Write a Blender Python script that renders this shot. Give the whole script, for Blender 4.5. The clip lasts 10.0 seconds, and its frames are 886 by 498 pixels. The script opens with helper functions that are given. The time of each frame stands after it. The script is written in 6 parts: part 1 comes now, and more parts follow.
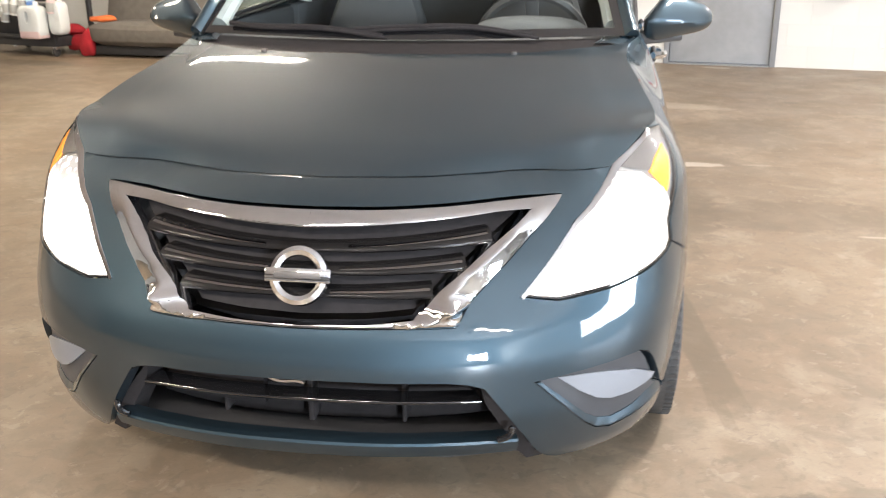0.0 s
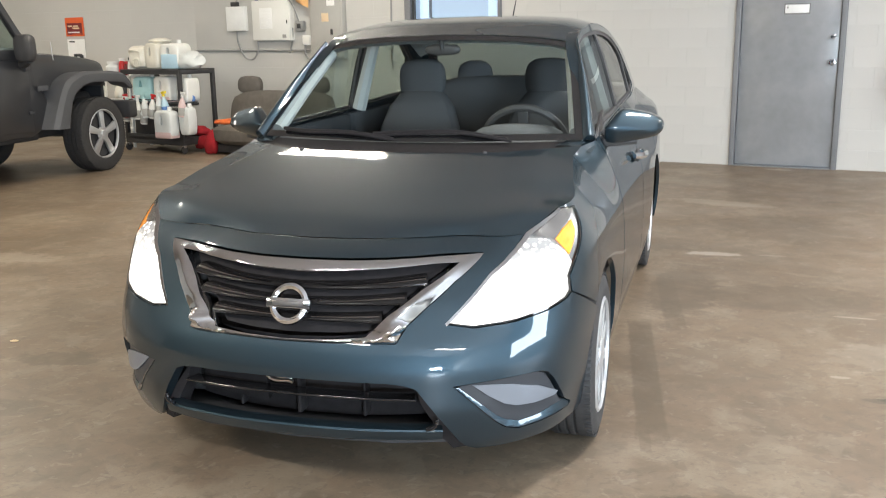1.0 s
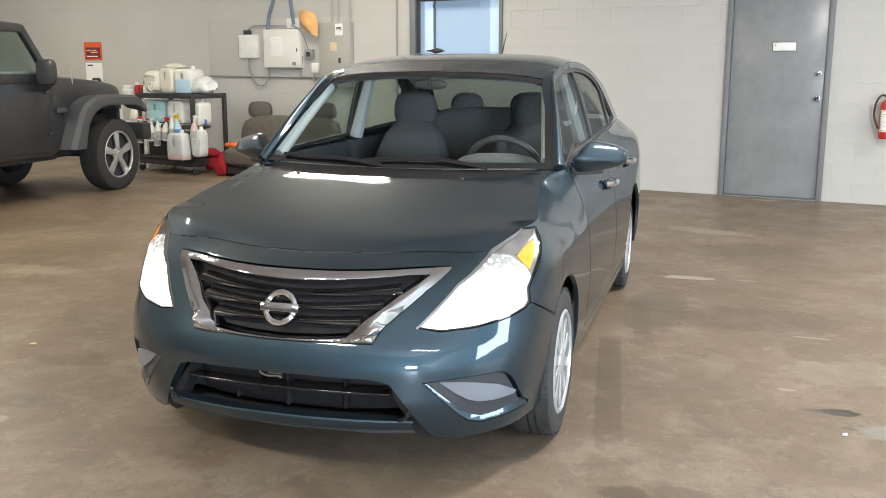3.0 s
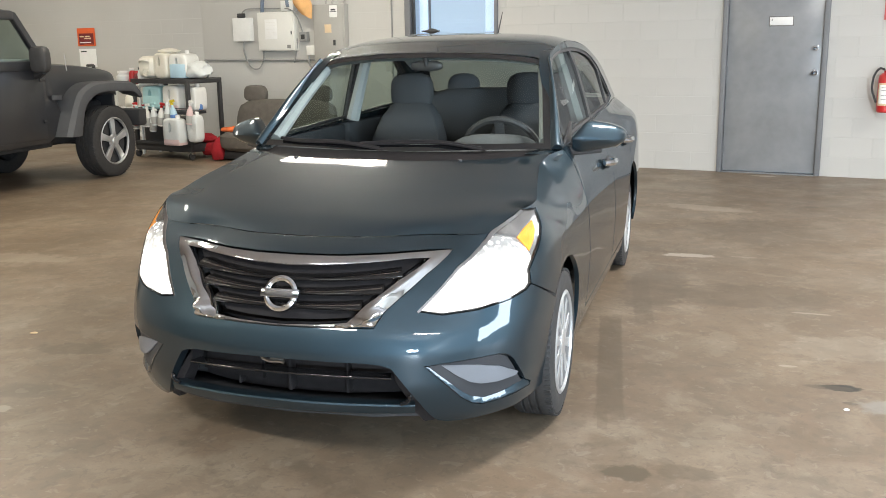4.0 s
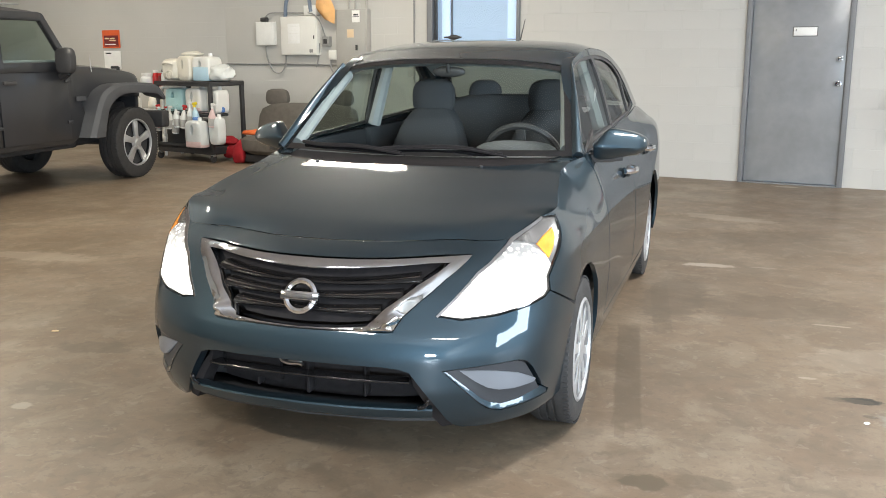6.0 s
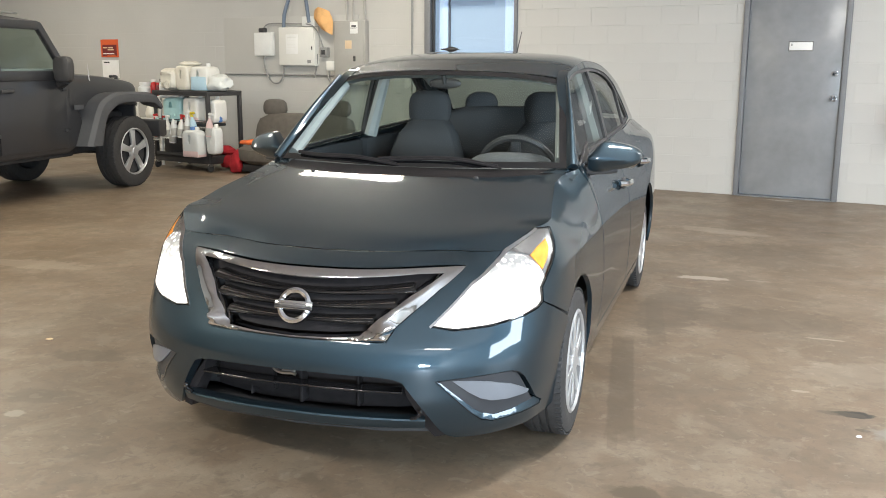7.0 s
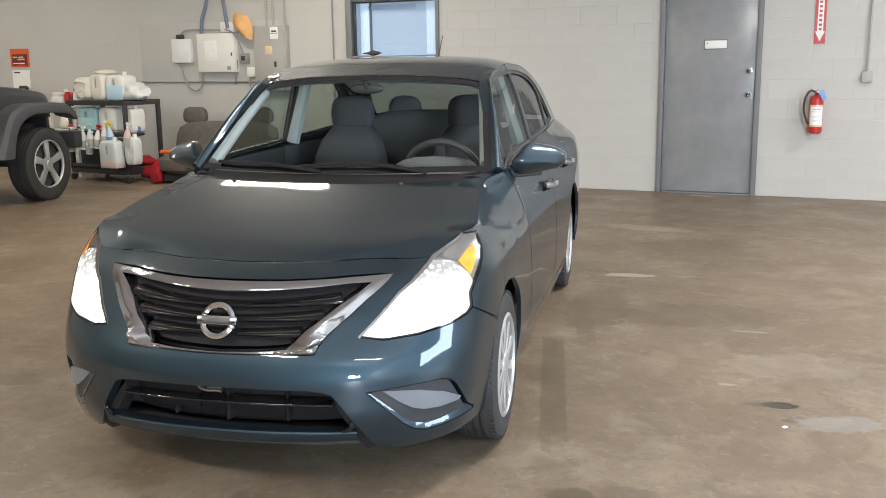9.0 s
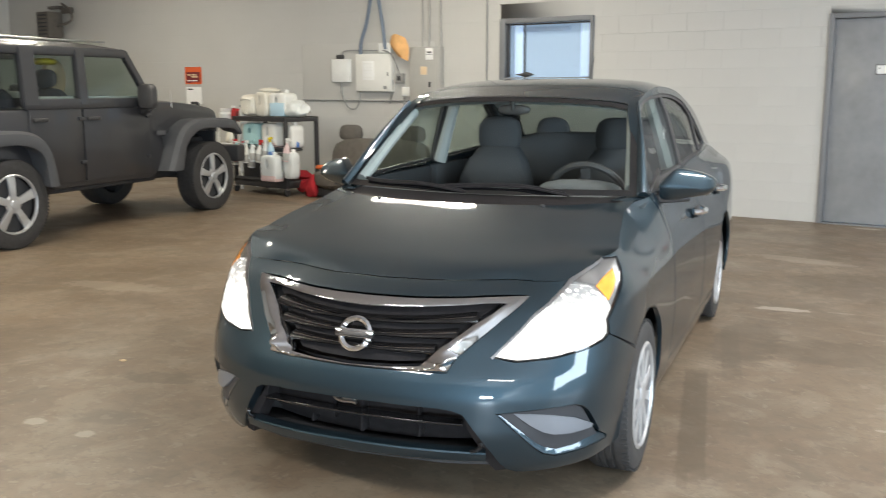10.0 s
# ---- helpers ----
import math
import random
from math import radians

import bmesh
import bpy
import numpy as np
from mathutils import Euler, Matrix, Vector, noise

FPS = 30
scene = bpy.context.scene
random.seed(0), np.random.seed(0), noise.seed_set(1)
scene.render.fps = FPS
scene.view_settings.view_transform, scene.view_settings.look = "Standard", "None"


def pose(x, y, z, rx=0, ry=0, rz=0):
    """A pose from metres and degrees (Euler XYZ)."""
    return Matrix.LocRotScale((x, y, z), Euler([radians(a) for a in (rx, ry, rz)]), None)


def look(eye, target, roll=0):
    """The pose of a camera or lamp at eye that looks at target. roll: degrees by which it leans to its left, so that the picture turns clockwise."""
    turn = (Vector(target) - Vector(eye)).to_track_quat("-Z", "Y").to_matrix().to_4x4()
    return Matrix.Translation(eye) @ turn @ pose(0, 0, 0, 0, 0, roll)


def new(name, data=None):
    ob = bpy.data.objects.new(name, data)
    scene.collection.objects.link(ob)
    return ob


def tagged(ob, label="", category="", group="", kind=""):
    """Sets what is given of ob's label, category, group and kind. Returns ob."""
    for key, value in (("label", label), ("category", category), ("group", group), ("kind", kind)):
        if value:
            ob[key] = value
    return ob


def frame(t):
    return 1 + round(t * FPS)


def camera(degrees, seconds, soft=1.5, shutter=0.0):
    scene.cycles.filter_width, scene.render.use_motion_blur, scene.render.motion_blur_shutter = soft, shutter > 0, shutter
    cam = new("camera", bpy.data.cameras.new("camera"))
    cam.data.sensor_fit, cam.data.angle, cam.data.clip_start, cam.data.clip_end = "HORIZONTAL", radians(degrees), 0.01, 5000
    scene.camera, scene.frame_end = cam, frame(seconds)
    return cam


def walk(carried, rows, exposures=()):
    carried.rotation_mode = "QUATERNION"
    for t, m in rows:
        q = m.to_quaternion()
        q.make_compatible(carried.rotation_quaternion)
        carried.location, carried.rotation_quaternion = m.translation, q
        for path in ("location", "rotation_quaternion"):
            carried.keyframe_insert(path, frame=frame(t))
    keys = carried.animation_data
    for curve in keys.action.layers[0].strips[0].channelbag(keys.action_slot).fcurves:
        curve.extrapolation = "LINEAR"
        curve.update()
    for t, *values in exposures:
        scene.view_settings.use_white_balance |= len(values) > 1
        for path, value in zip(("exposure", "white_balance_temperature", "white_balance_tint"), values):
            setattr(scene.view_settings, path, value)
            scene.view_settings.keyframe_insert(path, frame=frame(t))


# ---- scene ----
# ---- camera ----
cam = camera(51.19, 10.0, soft=0.9, shutter=0.35)
ROWS = [
    (0, 0.9934, -2.1868, 1.2702, 19.796, -18.991, 0.455),
    (0.5, 1.3848, -2.4024, 1.3174, 24.287, -15.721, 1.023),
    (1, 1.7004, -2.7128, 1.3510, 27.378, -12.795, 0.882),
    (1.5, 1.8842, -2.9016, 1.3925, 27.750, -10.793, -0.481),
    (2, 1.9539, -2.9541, 1.3937, 28.239, -10.833, -0.609),
    (3.5, 1.9758, -2.9925, 1.3958, 27.761, -11.752, 0.395),
    (4, 1.9676, -2.9822, 1.4002, 27.859, -12.415, 0.903),
    (4.5, 1.9637, -2.9764, 1.3968, 28.155, -12.542, 1.276),
    (5, 1.9641, -2.9791, 1.4011, 28.612, -12.373, 1.194),
    (5.5, 1.9599, -2.9848, 1.3995, 28.938, -12.324, 0.514),
    (7, 1.9781, -2.9951, 1.3989, 28.787, -11.336, -0.261),
    (7.5, 1.9762, -2.9936, 1.4003, 27.985, -11.244, -0.408),
    (8, 1.9785, -2.9786, 1.4019, 26.653, -11.485, 0.144),
    (8.5, 1.9786, -2.9560, 1.4025, 24.417, -11.419, 0.911),
    (9, 1.9684, -2.9535, 1.4058, 24.351, -11.191, 0.772),
    (9.5, 1.9758, -2.9435, 1.4062, 27.827, -10.992, -0.027),
    (10, 1.9923, -2.9310, 1.4062, 33.600, -9.853, 0.009),
]
walk(cam, [(t, pose(x, y, z, 90 + pitch, 0, yaw) @ pose(0, 0, 0, 0, 0, -roll)) for t, x, y, z, yaw, pitch, roll in ROWS],
     [(0, 1.11, 7000, 16), (0.5, 0.73, 6800, 14.5), (1.0, 0.49, 6600, 12), (1.5, 0.39, 6600, 11), (2.0, 0.41, 6600, 11), (8.0, 0.43, 6600, 11), (8.5, 0.38, 6600, 11), (8.8, 0.23, 6650, 13), (9.4, 0.22, 6650, 13), (10.0, 0.31, 6600, 10.5)])

# ---- light ----
world = bpy.data.worlds.new("world")
scene.world = world
world.use_nodes = True
wn = world.node_tree.nodes
sky = wn.new("ShaderNodeTexSky")
sky.sky_type, sky.sun_disc, sky.sun_elevation, sky.sun_rotation = "NISHITA", False, radians(40), radians(160)
wn["Background"].inputs[1].default_value = 0.12
world.node_tree.links.new(sky.outputs[0], wn["Background"].inputs[0])


def area(name, m, sx, sy, watts, colour):
    data = bpy.data.lights.new(name, "AREA")
    data.shape, data.size, data.size_y, data.energy, data.color = "RECTANGLE", sx, sy, watts, colour
    lamp = new(name, data)
    lamp.matrix_world = m
    return lamp


# daylight through the open bay door and an added unseen window, and the ceiling tubes
CEIL = 3.9
area("bay_daylight", look((7.44, -0.9, 1.75), (0, -0.9, 1.2)), 3.4, 1.65, 320, (0.70, 0.86, 1.0))
area("added_window_light", look((6.4, -7.94, 1.65), (2.0, 0, 0.9)), 0.9, 0.8, 540, (0.72, 0.87, 1.0))
# the first three match reflections in the car; the others are added fill
TUBES = [(-3.9, 4.9, -16), (-4.6, 0.9, 0), (2.1, 1.9, 90), (-9.6, 4.7, 0), (-9.6, 0.9, 0), (-4.4, -4.4, 0), (0.35, -4.6, 0), (4.6, 5.2, 0), (4.8, -4.6, 0)]


def WATTS(tx, ty):
    return (70 if tx > 4 else 115 if tx > -3 else 215) if ty < -4 else 110 if tx > 4 else 128 if tx > -3 else 60 if tx < -9 else 78


for tx, ty, turn in TUBES:
    area("tube_light", pose(tx, ty, CEIL - 0.20, 0, 0, turn), 1.8, 0.26, WATTS(tx, ty), (1.0, 0.94, 0.79) if tx < -3 else (0.985, 0.975, 0.955))


# ---- materials ----
def material(name, colour, rough=0.5, metal=0.0, var=0.15, scale=6.0, bump=0.1, fine=60.0, coat=0.0, tint=None, obvar=0.0, spec=0.5):
    m = bpy.data.materials.new(name)
    m.use_nodes = True
    nt = m.node_tree
    n, l = nt.nodes, nt.links
    b = n["Principled BSDF"]
    co = n.new("ShaderNodeTexCoord")
    n1, n2 = n.new("ShaderNodeTexNoise"), n.new("ShaderNodeTexNoise")
    n1.inputs["Scale"].default_value, n1.inputs["Detail"].default_value = scale, 5
    n2.inputs["Scale"].default_value, n2.inputs["Detail"].default_value = fine, 3
    l.new(co.outputs["Object"], n1.inputs["Vector"])
    l.new(co.outputs["Object"], n2.inputs["Vector"])
    ramp = n.new("ShaderNodeValToRGB")
    c2 = tint or tuple(c * (1 - var) for c in colour)
    c1 = tuple(min(1, c * (1 + var * 0.6)) for c in colour)
    ramp.color_ramp.elements[0].color, ramp.color_ramp.elements[1].color = (*c2, 1), (*c1, 1)
    ramp.color_ramp.elements[0].position, ramp.color_ramp.elements[1].position = 0.3, 0.7
    add = n.new("ShaderNodeMath")
    add.operation = "MULTIPLY_ADD"
    add.inputs[1].default_value = 0.3
    l.new(n2.outputs[0], add.inputs[0])
    mul = n.new("ShaderNodeMath")
    mul.operation = "MULTIPLY"
    mul.inputs[1].default_value = 0.7
    l.new(n1.outputs[0], mul.inputs[0])
    l.new(mul.outputs[0], add.inputs[2])
    l.new(add.outputs[0], ramp.inputs[0])
    out = ramp.outputs[0]
    if obvar:
        info, hsv = n.new("ShaderNodeObjectInfo"), n.new("ShaderNodeHueSaturation")
        mr = n.new("ShaderNodeMapRange")
        mr.inputs[3].default_value, mr.inputs[4].default_value = 1 - obvar, 1 + obvar
        l.new(info.outputs["Random"], mr.inputs[0])
        l.new(mr.outputs[0], hsv.inputs["Value"])
        l.new(out, hsv.inputs["Color"])
        out = hsv.outputs[0]
    l.new(out, b.inputs["Base Color"])
    b.inputs["Roughness"].default_value, b.inputs["Metallic"].default_value = rough, metal
    b.inputs["Coat Weight"].default_value, b.inputs["Coat Roughness"].default_value = coat, 0.03
    b.inputs["Specular IOR Level"].default_value = spec
    if bump:
        bp = n.new("ShaderNodeBump")
        bp.inputs["Strength"].default_value, bp.inputs["Distance"].default_value = bump, 0.01
        l.new(add.outputs[0], bp.inputs["Height"])
        l.new(bp.outputs[0], b.inputs["Normal"])
    return m


def emitter(name, colour, strength):
    m = bpy.data.materials.new(name)
    m.use_nodes = True
    b = m.node_tree.nodes["Principled BSDF"]
    b.inputs["Base Color"].default_value = (*colour, 1)
    b.inputs["Emission Color"].default_value, b.inputs["Emission Strength"].default_value = (*colour, 1), strength
    return m


def glass(name, tint, gloss=1.0, rough=0.02, dust=0.0):
    m = bpy.data.materials.new(name)
    m.use_nodes = True
    nt = m.node_tree
    n, l = nt.nodes, nt.links
    n.remove(n["Principled BSDF"])
    tr, gl, mix, fr = n.new("ShaderNodeBsdfTransparent"), n.new("ShaderNodeBsdfGlossy"), n.new("ShaderNodeMixShader"), n.new("ShaderNodeLayerWeight")
    tr.inputs[0].default_value, gl.inputs["Roughness"].default_value = (*tint, 1), rough
    fr.inputs[0].default_value = 0.5
    pw, k = n.new("ShaderNodeMath"), n.new("ShaderNodeMath")
    pw.operation, k.operation = "POWER", "MULTIPLY_ADD"
    pw.inputs[1].default_value = 5
    k.inputs[1].default_value, k.inputs[2].default_value = 0.92 * gloss, 0.045 * gloss
    l.new(fr.outputs["Facing"], pw.inputs[0])
    l.new(pw.outputs[0], k.inputs[0])
    l.new(k.outputs[0], mix.inputs[0])
    l.new(tr.outputs[0], mix.inputs[1])
    l.new(gl.outputs[0], mix.inputs[2])
    out = mix.outputs[0]
    if dust:   # a thin film of dust
        df, mx = n.new("ShaderNodeBsdfDiffuse"), n.new("ShaderNodeMixShader")
        df.inputs[0].default_value, mx.inputs[0].default_value = (0.52, 0.62, 0.62, 1), dust
        l.new(out, mx.inputs[1])
        l.new(df.outputs[0], mx.inputs[2])
        out = mx.outputs[0]
    l.new(out, n["Material Output"].inputs[0])
    return m


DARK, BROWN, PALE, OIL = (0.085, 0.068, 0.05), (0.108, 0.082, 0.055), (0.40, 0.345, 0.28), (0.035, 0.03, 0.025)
GREY = (0.27, 0.275, 0.265)
STAINS_AND_SHADE = [
    (1.17, -.18, .09, .075, 10, BROWN, .95), (1.34, -.10, .13, .07, 10, BROWN, .5), 
    (1.74, .945, .10, .045, 15, OIL, 1.0), (1.69, .93, .12, .03, 12, DARK, .6), (1.78, .78, .035, .018, 0, OIL, .5), (1.97, .82, .20, .11, 25, GREY, .42),
    (.60, 3.13, .21, .06, 13, PALE, .85), (.95, 3.22, .10, .02, 10, PALE, .4), (.30, 5.0, .5, .16, -8, PALE, .35), (.45, 7.18, .16, .06, 0, PALE, .9),
    (1.49, 2.02, .11, .016, 8, PALE, .6), (1.75, 1.50, .42, .22, 20, PALE, .2), (1.50, 1.13, .05, .018, 10, PALE, .6), (1.115, 5.37, .07, .05, 0, DARK, .5),
    (-1.60, -.05, .22, .11, 25, BROWN, .6), (-1.35, -.55, .20, .10, 20, DARK, .3), (-1.55, -.75, .06, .05, 0, PALE, .6), (-1.25, -.72, .05, .04, 0, PALE, .5),
    # the two turned by 12: shade under the off-road car, as floor colour
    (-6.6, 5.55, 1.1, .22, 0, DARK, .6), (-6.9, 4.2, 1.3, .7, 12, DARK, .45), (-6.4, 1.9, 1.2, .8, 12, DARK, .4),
    (.75, 4.3, .55, .28, 30, BROWN, .4), (1.15, 2.25, .55, .32, 15, BROWN, .5), (2.4, 1.6, .7, .5, 30, BROWN, .25), (.62, 2.2, .22, .6, 12, BROWN, .5),
    (-2.6, 2.2, .9, .3, 10, BROWN, .35), (-3.6, 1.2, .5, .16, 15, PALE, .3), (-2.2, 1.4, .35, .1, 10, PALE, .4),
]


def floor_material():
    m = material("concrete_floor", (0.200, 0.146, 0.099), 0.42, 0, 0.22, 0.7, 0.08, 9.0)
    nt = m.node_tree
    n, l = nt.nodes, nt.links
    b = n["Principled BSDF"]
    base = b.inputs["Base Color"].links[0].from_socket
    co = [q for q in n if q.type == "TEX_COORD"][0]
    # worn, pale patches and dark oily ones
    for sc, lo, hi, col, amt, seed in ((1.1, 0.50, 0.64, (0.34, 0.28, 0.21), 0.4, 3.0), (3.4, 0.52, 0.66, (0.31, 0.26, 0.195), 0.35, 31.0), (1.7, 0.50, 0.62, (0.15, 0.114, 0.078), 0.5, 11.0), (5.0, 0.53, 0.66, (0.14, 0.11, 0.08), 0.5, 21.0), (14.0, 0.55, 0.68, (0.15, 0.12, 0.09), 0.4, 5.0), (90.0, 0.5, 0.7, (0.14, 0.11, 0.085), 0.3, 15.0), (38.0, 0.64, 0.72, (0.40, 0.34, 0.27), 0.14, 8.0), (2.6, 0.52, 0.575, (0.130, 0.094, 0.061), 0.28, 41.0), (7.5, 0.53, 0.585, (0.135, 0.105, 0.074), 0.34, 52.0), (4.2, 0.55, 0.61, (0.285, 0.235, 0.175), 0.30, 63.0), (22.0, 0.57, 0.62, (0.115, 0.09, 0.066), 0.34, 74.0), (16.0, 0.60, 0.65, (0.36, 0.31, 0.25), 0.24, 85.0)):
        mp, nz, mr, mx = n.new("ShaderNodeMapping"), n.new("ShaderNodeTexNoise"), n.new("ShaderNodeMapRange"), n.new("ShaderNodeMix")
        mp.inputs["Location"].default_value = (seed, seed * 1.7, 0)
        nz.inputs["Scale"].default_value, nz.inputs["Detail"].default_value, nz.inputs["Distortion"].default_value, nz.inputs["Roughness"].default_value = sc, 8, 0.6, 0.6
        l.new(co.outputs["Object"], mp.inputs[0])
        l.new(mp.outputs[0], nz.inputs["Vector"])
        l.new(nz.outputs[0], mr.inputs[0])
        mr.inputs[1].default_value, mr.inputs[2].default_value, mr.inputs[3].default_value, mr.inputs[4].default_value = lo, hi, 0, amt
        mx.data_type = "RGBA"
        l.new(mr.outputs[0], mx.inputs[0])
        l.new(base, mx.inputs[6])
        mx.inputs[7].default_value = (*col, 1)
        base = mx.outputs[2]
    # single stains, and shade under the off-road car: centre, half-length, half-width, turn, colour, strength
    wob = n.new("ShaderNodeTexNoise")
    wob.inputs["Scale"].default_value, wob.inputs["Detail"].default_value, wob.inputs["Roughness"].default_value = 11.0, 8, 0.65
    l.new(co.outputs["Object"], wob.inputs["Vector"])
    for sx, sy, a, c, turn, col, amt in STAINS_AND_SHADE:
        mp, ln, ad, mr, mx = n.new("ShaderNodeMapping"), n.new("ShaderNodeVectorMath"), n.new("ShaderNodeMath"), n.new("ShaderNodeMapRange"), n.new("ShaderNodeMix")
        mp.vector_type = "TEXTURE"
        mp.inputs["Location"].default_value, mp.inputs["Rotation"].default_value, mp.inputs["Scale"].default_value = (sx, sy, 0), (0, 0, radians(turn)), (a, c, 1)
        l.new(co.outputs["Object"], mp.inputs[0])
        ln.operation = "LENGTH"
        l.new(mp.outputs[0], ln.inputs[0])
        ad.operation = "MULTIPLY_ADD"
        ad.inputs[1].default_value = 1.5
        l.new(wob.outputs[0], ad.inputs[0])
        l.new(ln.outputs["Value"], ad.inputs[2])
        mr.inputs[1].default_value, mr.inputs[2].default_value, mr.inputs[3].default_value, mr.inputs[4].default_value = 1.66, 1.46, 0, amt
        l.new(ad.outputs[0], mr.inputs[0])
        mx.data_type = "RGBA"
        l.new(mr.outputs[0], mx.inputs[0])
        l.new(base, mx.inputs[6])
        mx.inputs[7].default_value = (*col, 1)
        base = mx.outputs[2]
    # tyre marks: straight-sided bands with ragged ends
    for sx, sy, a, c, turn, col, amt in ((.765, .90, .056, .67, 17.4, BROWN, .62), (.60, 2.0, .05, .55, 17.4, BROWN, .35), (.955, .205, .020, .09, 17.4, BROWN, .35)):
        mp, ab, sp, mm, ad, mr, mx = n.new("ShaderNodeMapping"), n.new("ShaderNodeVectorMath"), n.new("ShaderNodeSeparateXYZ"), n.new("ShaderNodeMath"), n.new("ShaderNodeMath"), n.new("ShaderNodeMapRange"), n.new("ShaderNodeMix")
        mp.vector_type = "TEXTURE"
        mp.inputs["Location"].default_value, mp.inputs["Rotation"].default_value, mp.inputs["Scale"].default_value = (sx, sy, 0), (0, 0, radians(turn)), (a, c, 1)
        ab.operation, mm.operation, ad.operation = "ABSOLUTE", "MAXIMUM", "MULTIPLY_ADD"
        l.new(co.outputs["Object"], mp.inputs[0])
        l.new(mp.outputs[0], ab.inputs[0])
        l.new(ab.outputs[0], sp.inputs[0])
        l.new(sp.outputs[0], mm.inputs[0])
        l.new(sp.outputs[1], mm.inputs[1])
        ad.inputs[1].default_value = 0.5
        l.new(wob.outputs[0], ad.inputs[0])
        l.new(mm.outputs[0], ad.inputs[2])
        mr.inputs[1].default_value, mr.inputs[2].default_value, mr.inputs[3].default_value, mr.inputs[4].default_value = 1.32, 1.12, 0, amt
        l.new(ad.outputs[0], mr.inputs[0])
        mx.data_type = "RGBA"
        l.new(mr.outputs[0], mx.inputs[0])
        l.new(base, mx.inputs[6])
        mx.inputs[7].default_value = (*col, 1)
        base = mx.outputs[2]
    l.new(base, b.inputs["Base Color"])
    rn, rr = n.new("ShaderNodeTexNoise"), n.new("ShaderNodeMapRange")
    rn.inputs["Scale"].default_value, rn.inputs["Detail"].default_value = 1.9, 6
    rr.inputs[3].default_value, rr.inputs[4].default_value = 0.28, 0.62
    l.new(co.outputs["Object"], rn.inputs["Vector"])
    l.new(rn.outputs[0], rr.inputs[0])
    l.new(rr.outputs[0], b.inputs["Roughness"])
    return m


M_floor = floor_material()
M_wall = material("painted_block", (0.520, 0.511, 0.482), 0.6, 0, 0.05, 1.2, 0.25, 90, obvar=0.015)
M_mortar = material("painted_joint", (0.488, 0.479, 0.452), 0.7, 0, 0.06, 3.0, 0.2, 90)
M_ceil = material("ceiling_paint", (0.62, 0.585, 0.575), 0.8, 0, 0.08, 1.0, 0.1)
M_plainwall = material("wall_paint", (0.60, 0.585, 0.55), 0.7, 0, 0.08, 0.8, 0.2)
M_darkwall = material("dark_wall_paint", (0.16, 0.155, 0.15), 0.6, 0, 0.1, 0.8, 0.2)
M_door = material("grey_door_paint", (0.265, 0.272, 0.282), 0.24, 0, 0.16, 3.2, 0.22, 11)
M_doorframe = material("grey_frame_paint", (0.19, 0.195, 0.205), 0.5, 0, 0.12, 4, 0.06)
M_chrome = material("chrome", (0.80, 0.84, 0.90), 0.05, 1.0, 0.03, 5, 0.0)
M_frame = material("grille_chrome", (0.68, 0.70, 0.73), 0.06, 1.0, 0.05, 8, 0.0)
M_satin = material("satin_metal", (0.62, 0.62, 0.62), 0.3, 1.0, 0.08, 20, 0.02)
M_alloy = material("painted_alloy", (0.54, 0.55, 0.56), 0.32, 0.6, 0.06, 12, 0.02)
M_coverdisc = material("grey_wheel_cover", (0.17, 0.175, 0.185), 0.4, 0.2, 0.08, 12, 0.02)
M_lampback = material("silver_lamp_housing", (0.36, 0.35, 0.34), 0.25, 0.5, 0.1, 30, 0.02)
M_paint = material("teal_blue_metallic_paint", (0.028, 0.051, 0.068), 0.49, 0.88, 0.05, 3, 0.0, 900, coat=1.0)
M_blank = material("satin_grey_plastic", (0.045, 0.047, 0.052), 0.42, 0.0, 0.08, 10, 0.03, 300, spec=0.25)
# paler copy of the grey plastic: light on the fog ledges as colour
M_ledge = material("lit_grey_plastic", (0.16, 0.17, 0.19), 0.30, 0.0, 0.06, 10, 0.02, 300)
M_shroud = material("grey_shroud", (0.085, 0.078, 0.075), 0.35, 0, 0.08, 10, 0.02)
M_black = material("black_plastic", (0.042, 0.041, 0.042), 0.45, 0, 0.15, 20, 0.05)
M_gloss = material("gloss_black", (0.010, 0.010, 0.011), 0.06, 0, 0.1, 20, 0.0, coat=0.6)
M_rubber = material("tyre_rubber", (0.037, 0.036, 0.036), 0.7, 0, 0.25, 30, 0.15)
M_slatblack = material("satin_black_slat", (0.013, 0.012, 0.012), 0.16, 0, 0.1, 20, 0.0, spec=0.22)
M_slat = material("slat_glint_metal", (0.30, 0.29, 0.29), 0.10, 1.0, 0.1, 20, 0.0)
M_void = material("black_mesh", (0.024, 0.022, 0.023), 0.6, 0, 0.2, 30, 0.1, spec=0.1)
M_under = material("dark_underside", (0.038, 0.038, 0.040), 0.8, 0, 0.2, 10, 0.1)
M_cloth = material("dark_grey_cloth", (0.072, 0.075, 0.080), 0.95, 0, 0.06, 6, 0.0, 400, spec=0.0)
M_trimgrey = material("light_grey_trim", (0.34, 0.36, 0.35), 0.7, 0, 0.05, 10, 0.05)
M_dash = material("charcoal_dash", (0.125, 0.128, 0.132), 0.85, 0, 0.12, 20, 0.02, 90, spec=0.15)
M_glass = glass("tinted_glass", (0.86, 0.92, 0.90), 0.30)
M_steer = material("dark_moulded_vinyl", (0.045, 0.045, 0.047), 0.55, 0, 0.12, 20, 0.08, 400)
M_rearglass = glass("dark_tinted_glass", (0.25, 0.29, 0.29), 0.6)
M_sideglass = glass("side_glass", (0.50, 0.57, 0.54), 1.0)
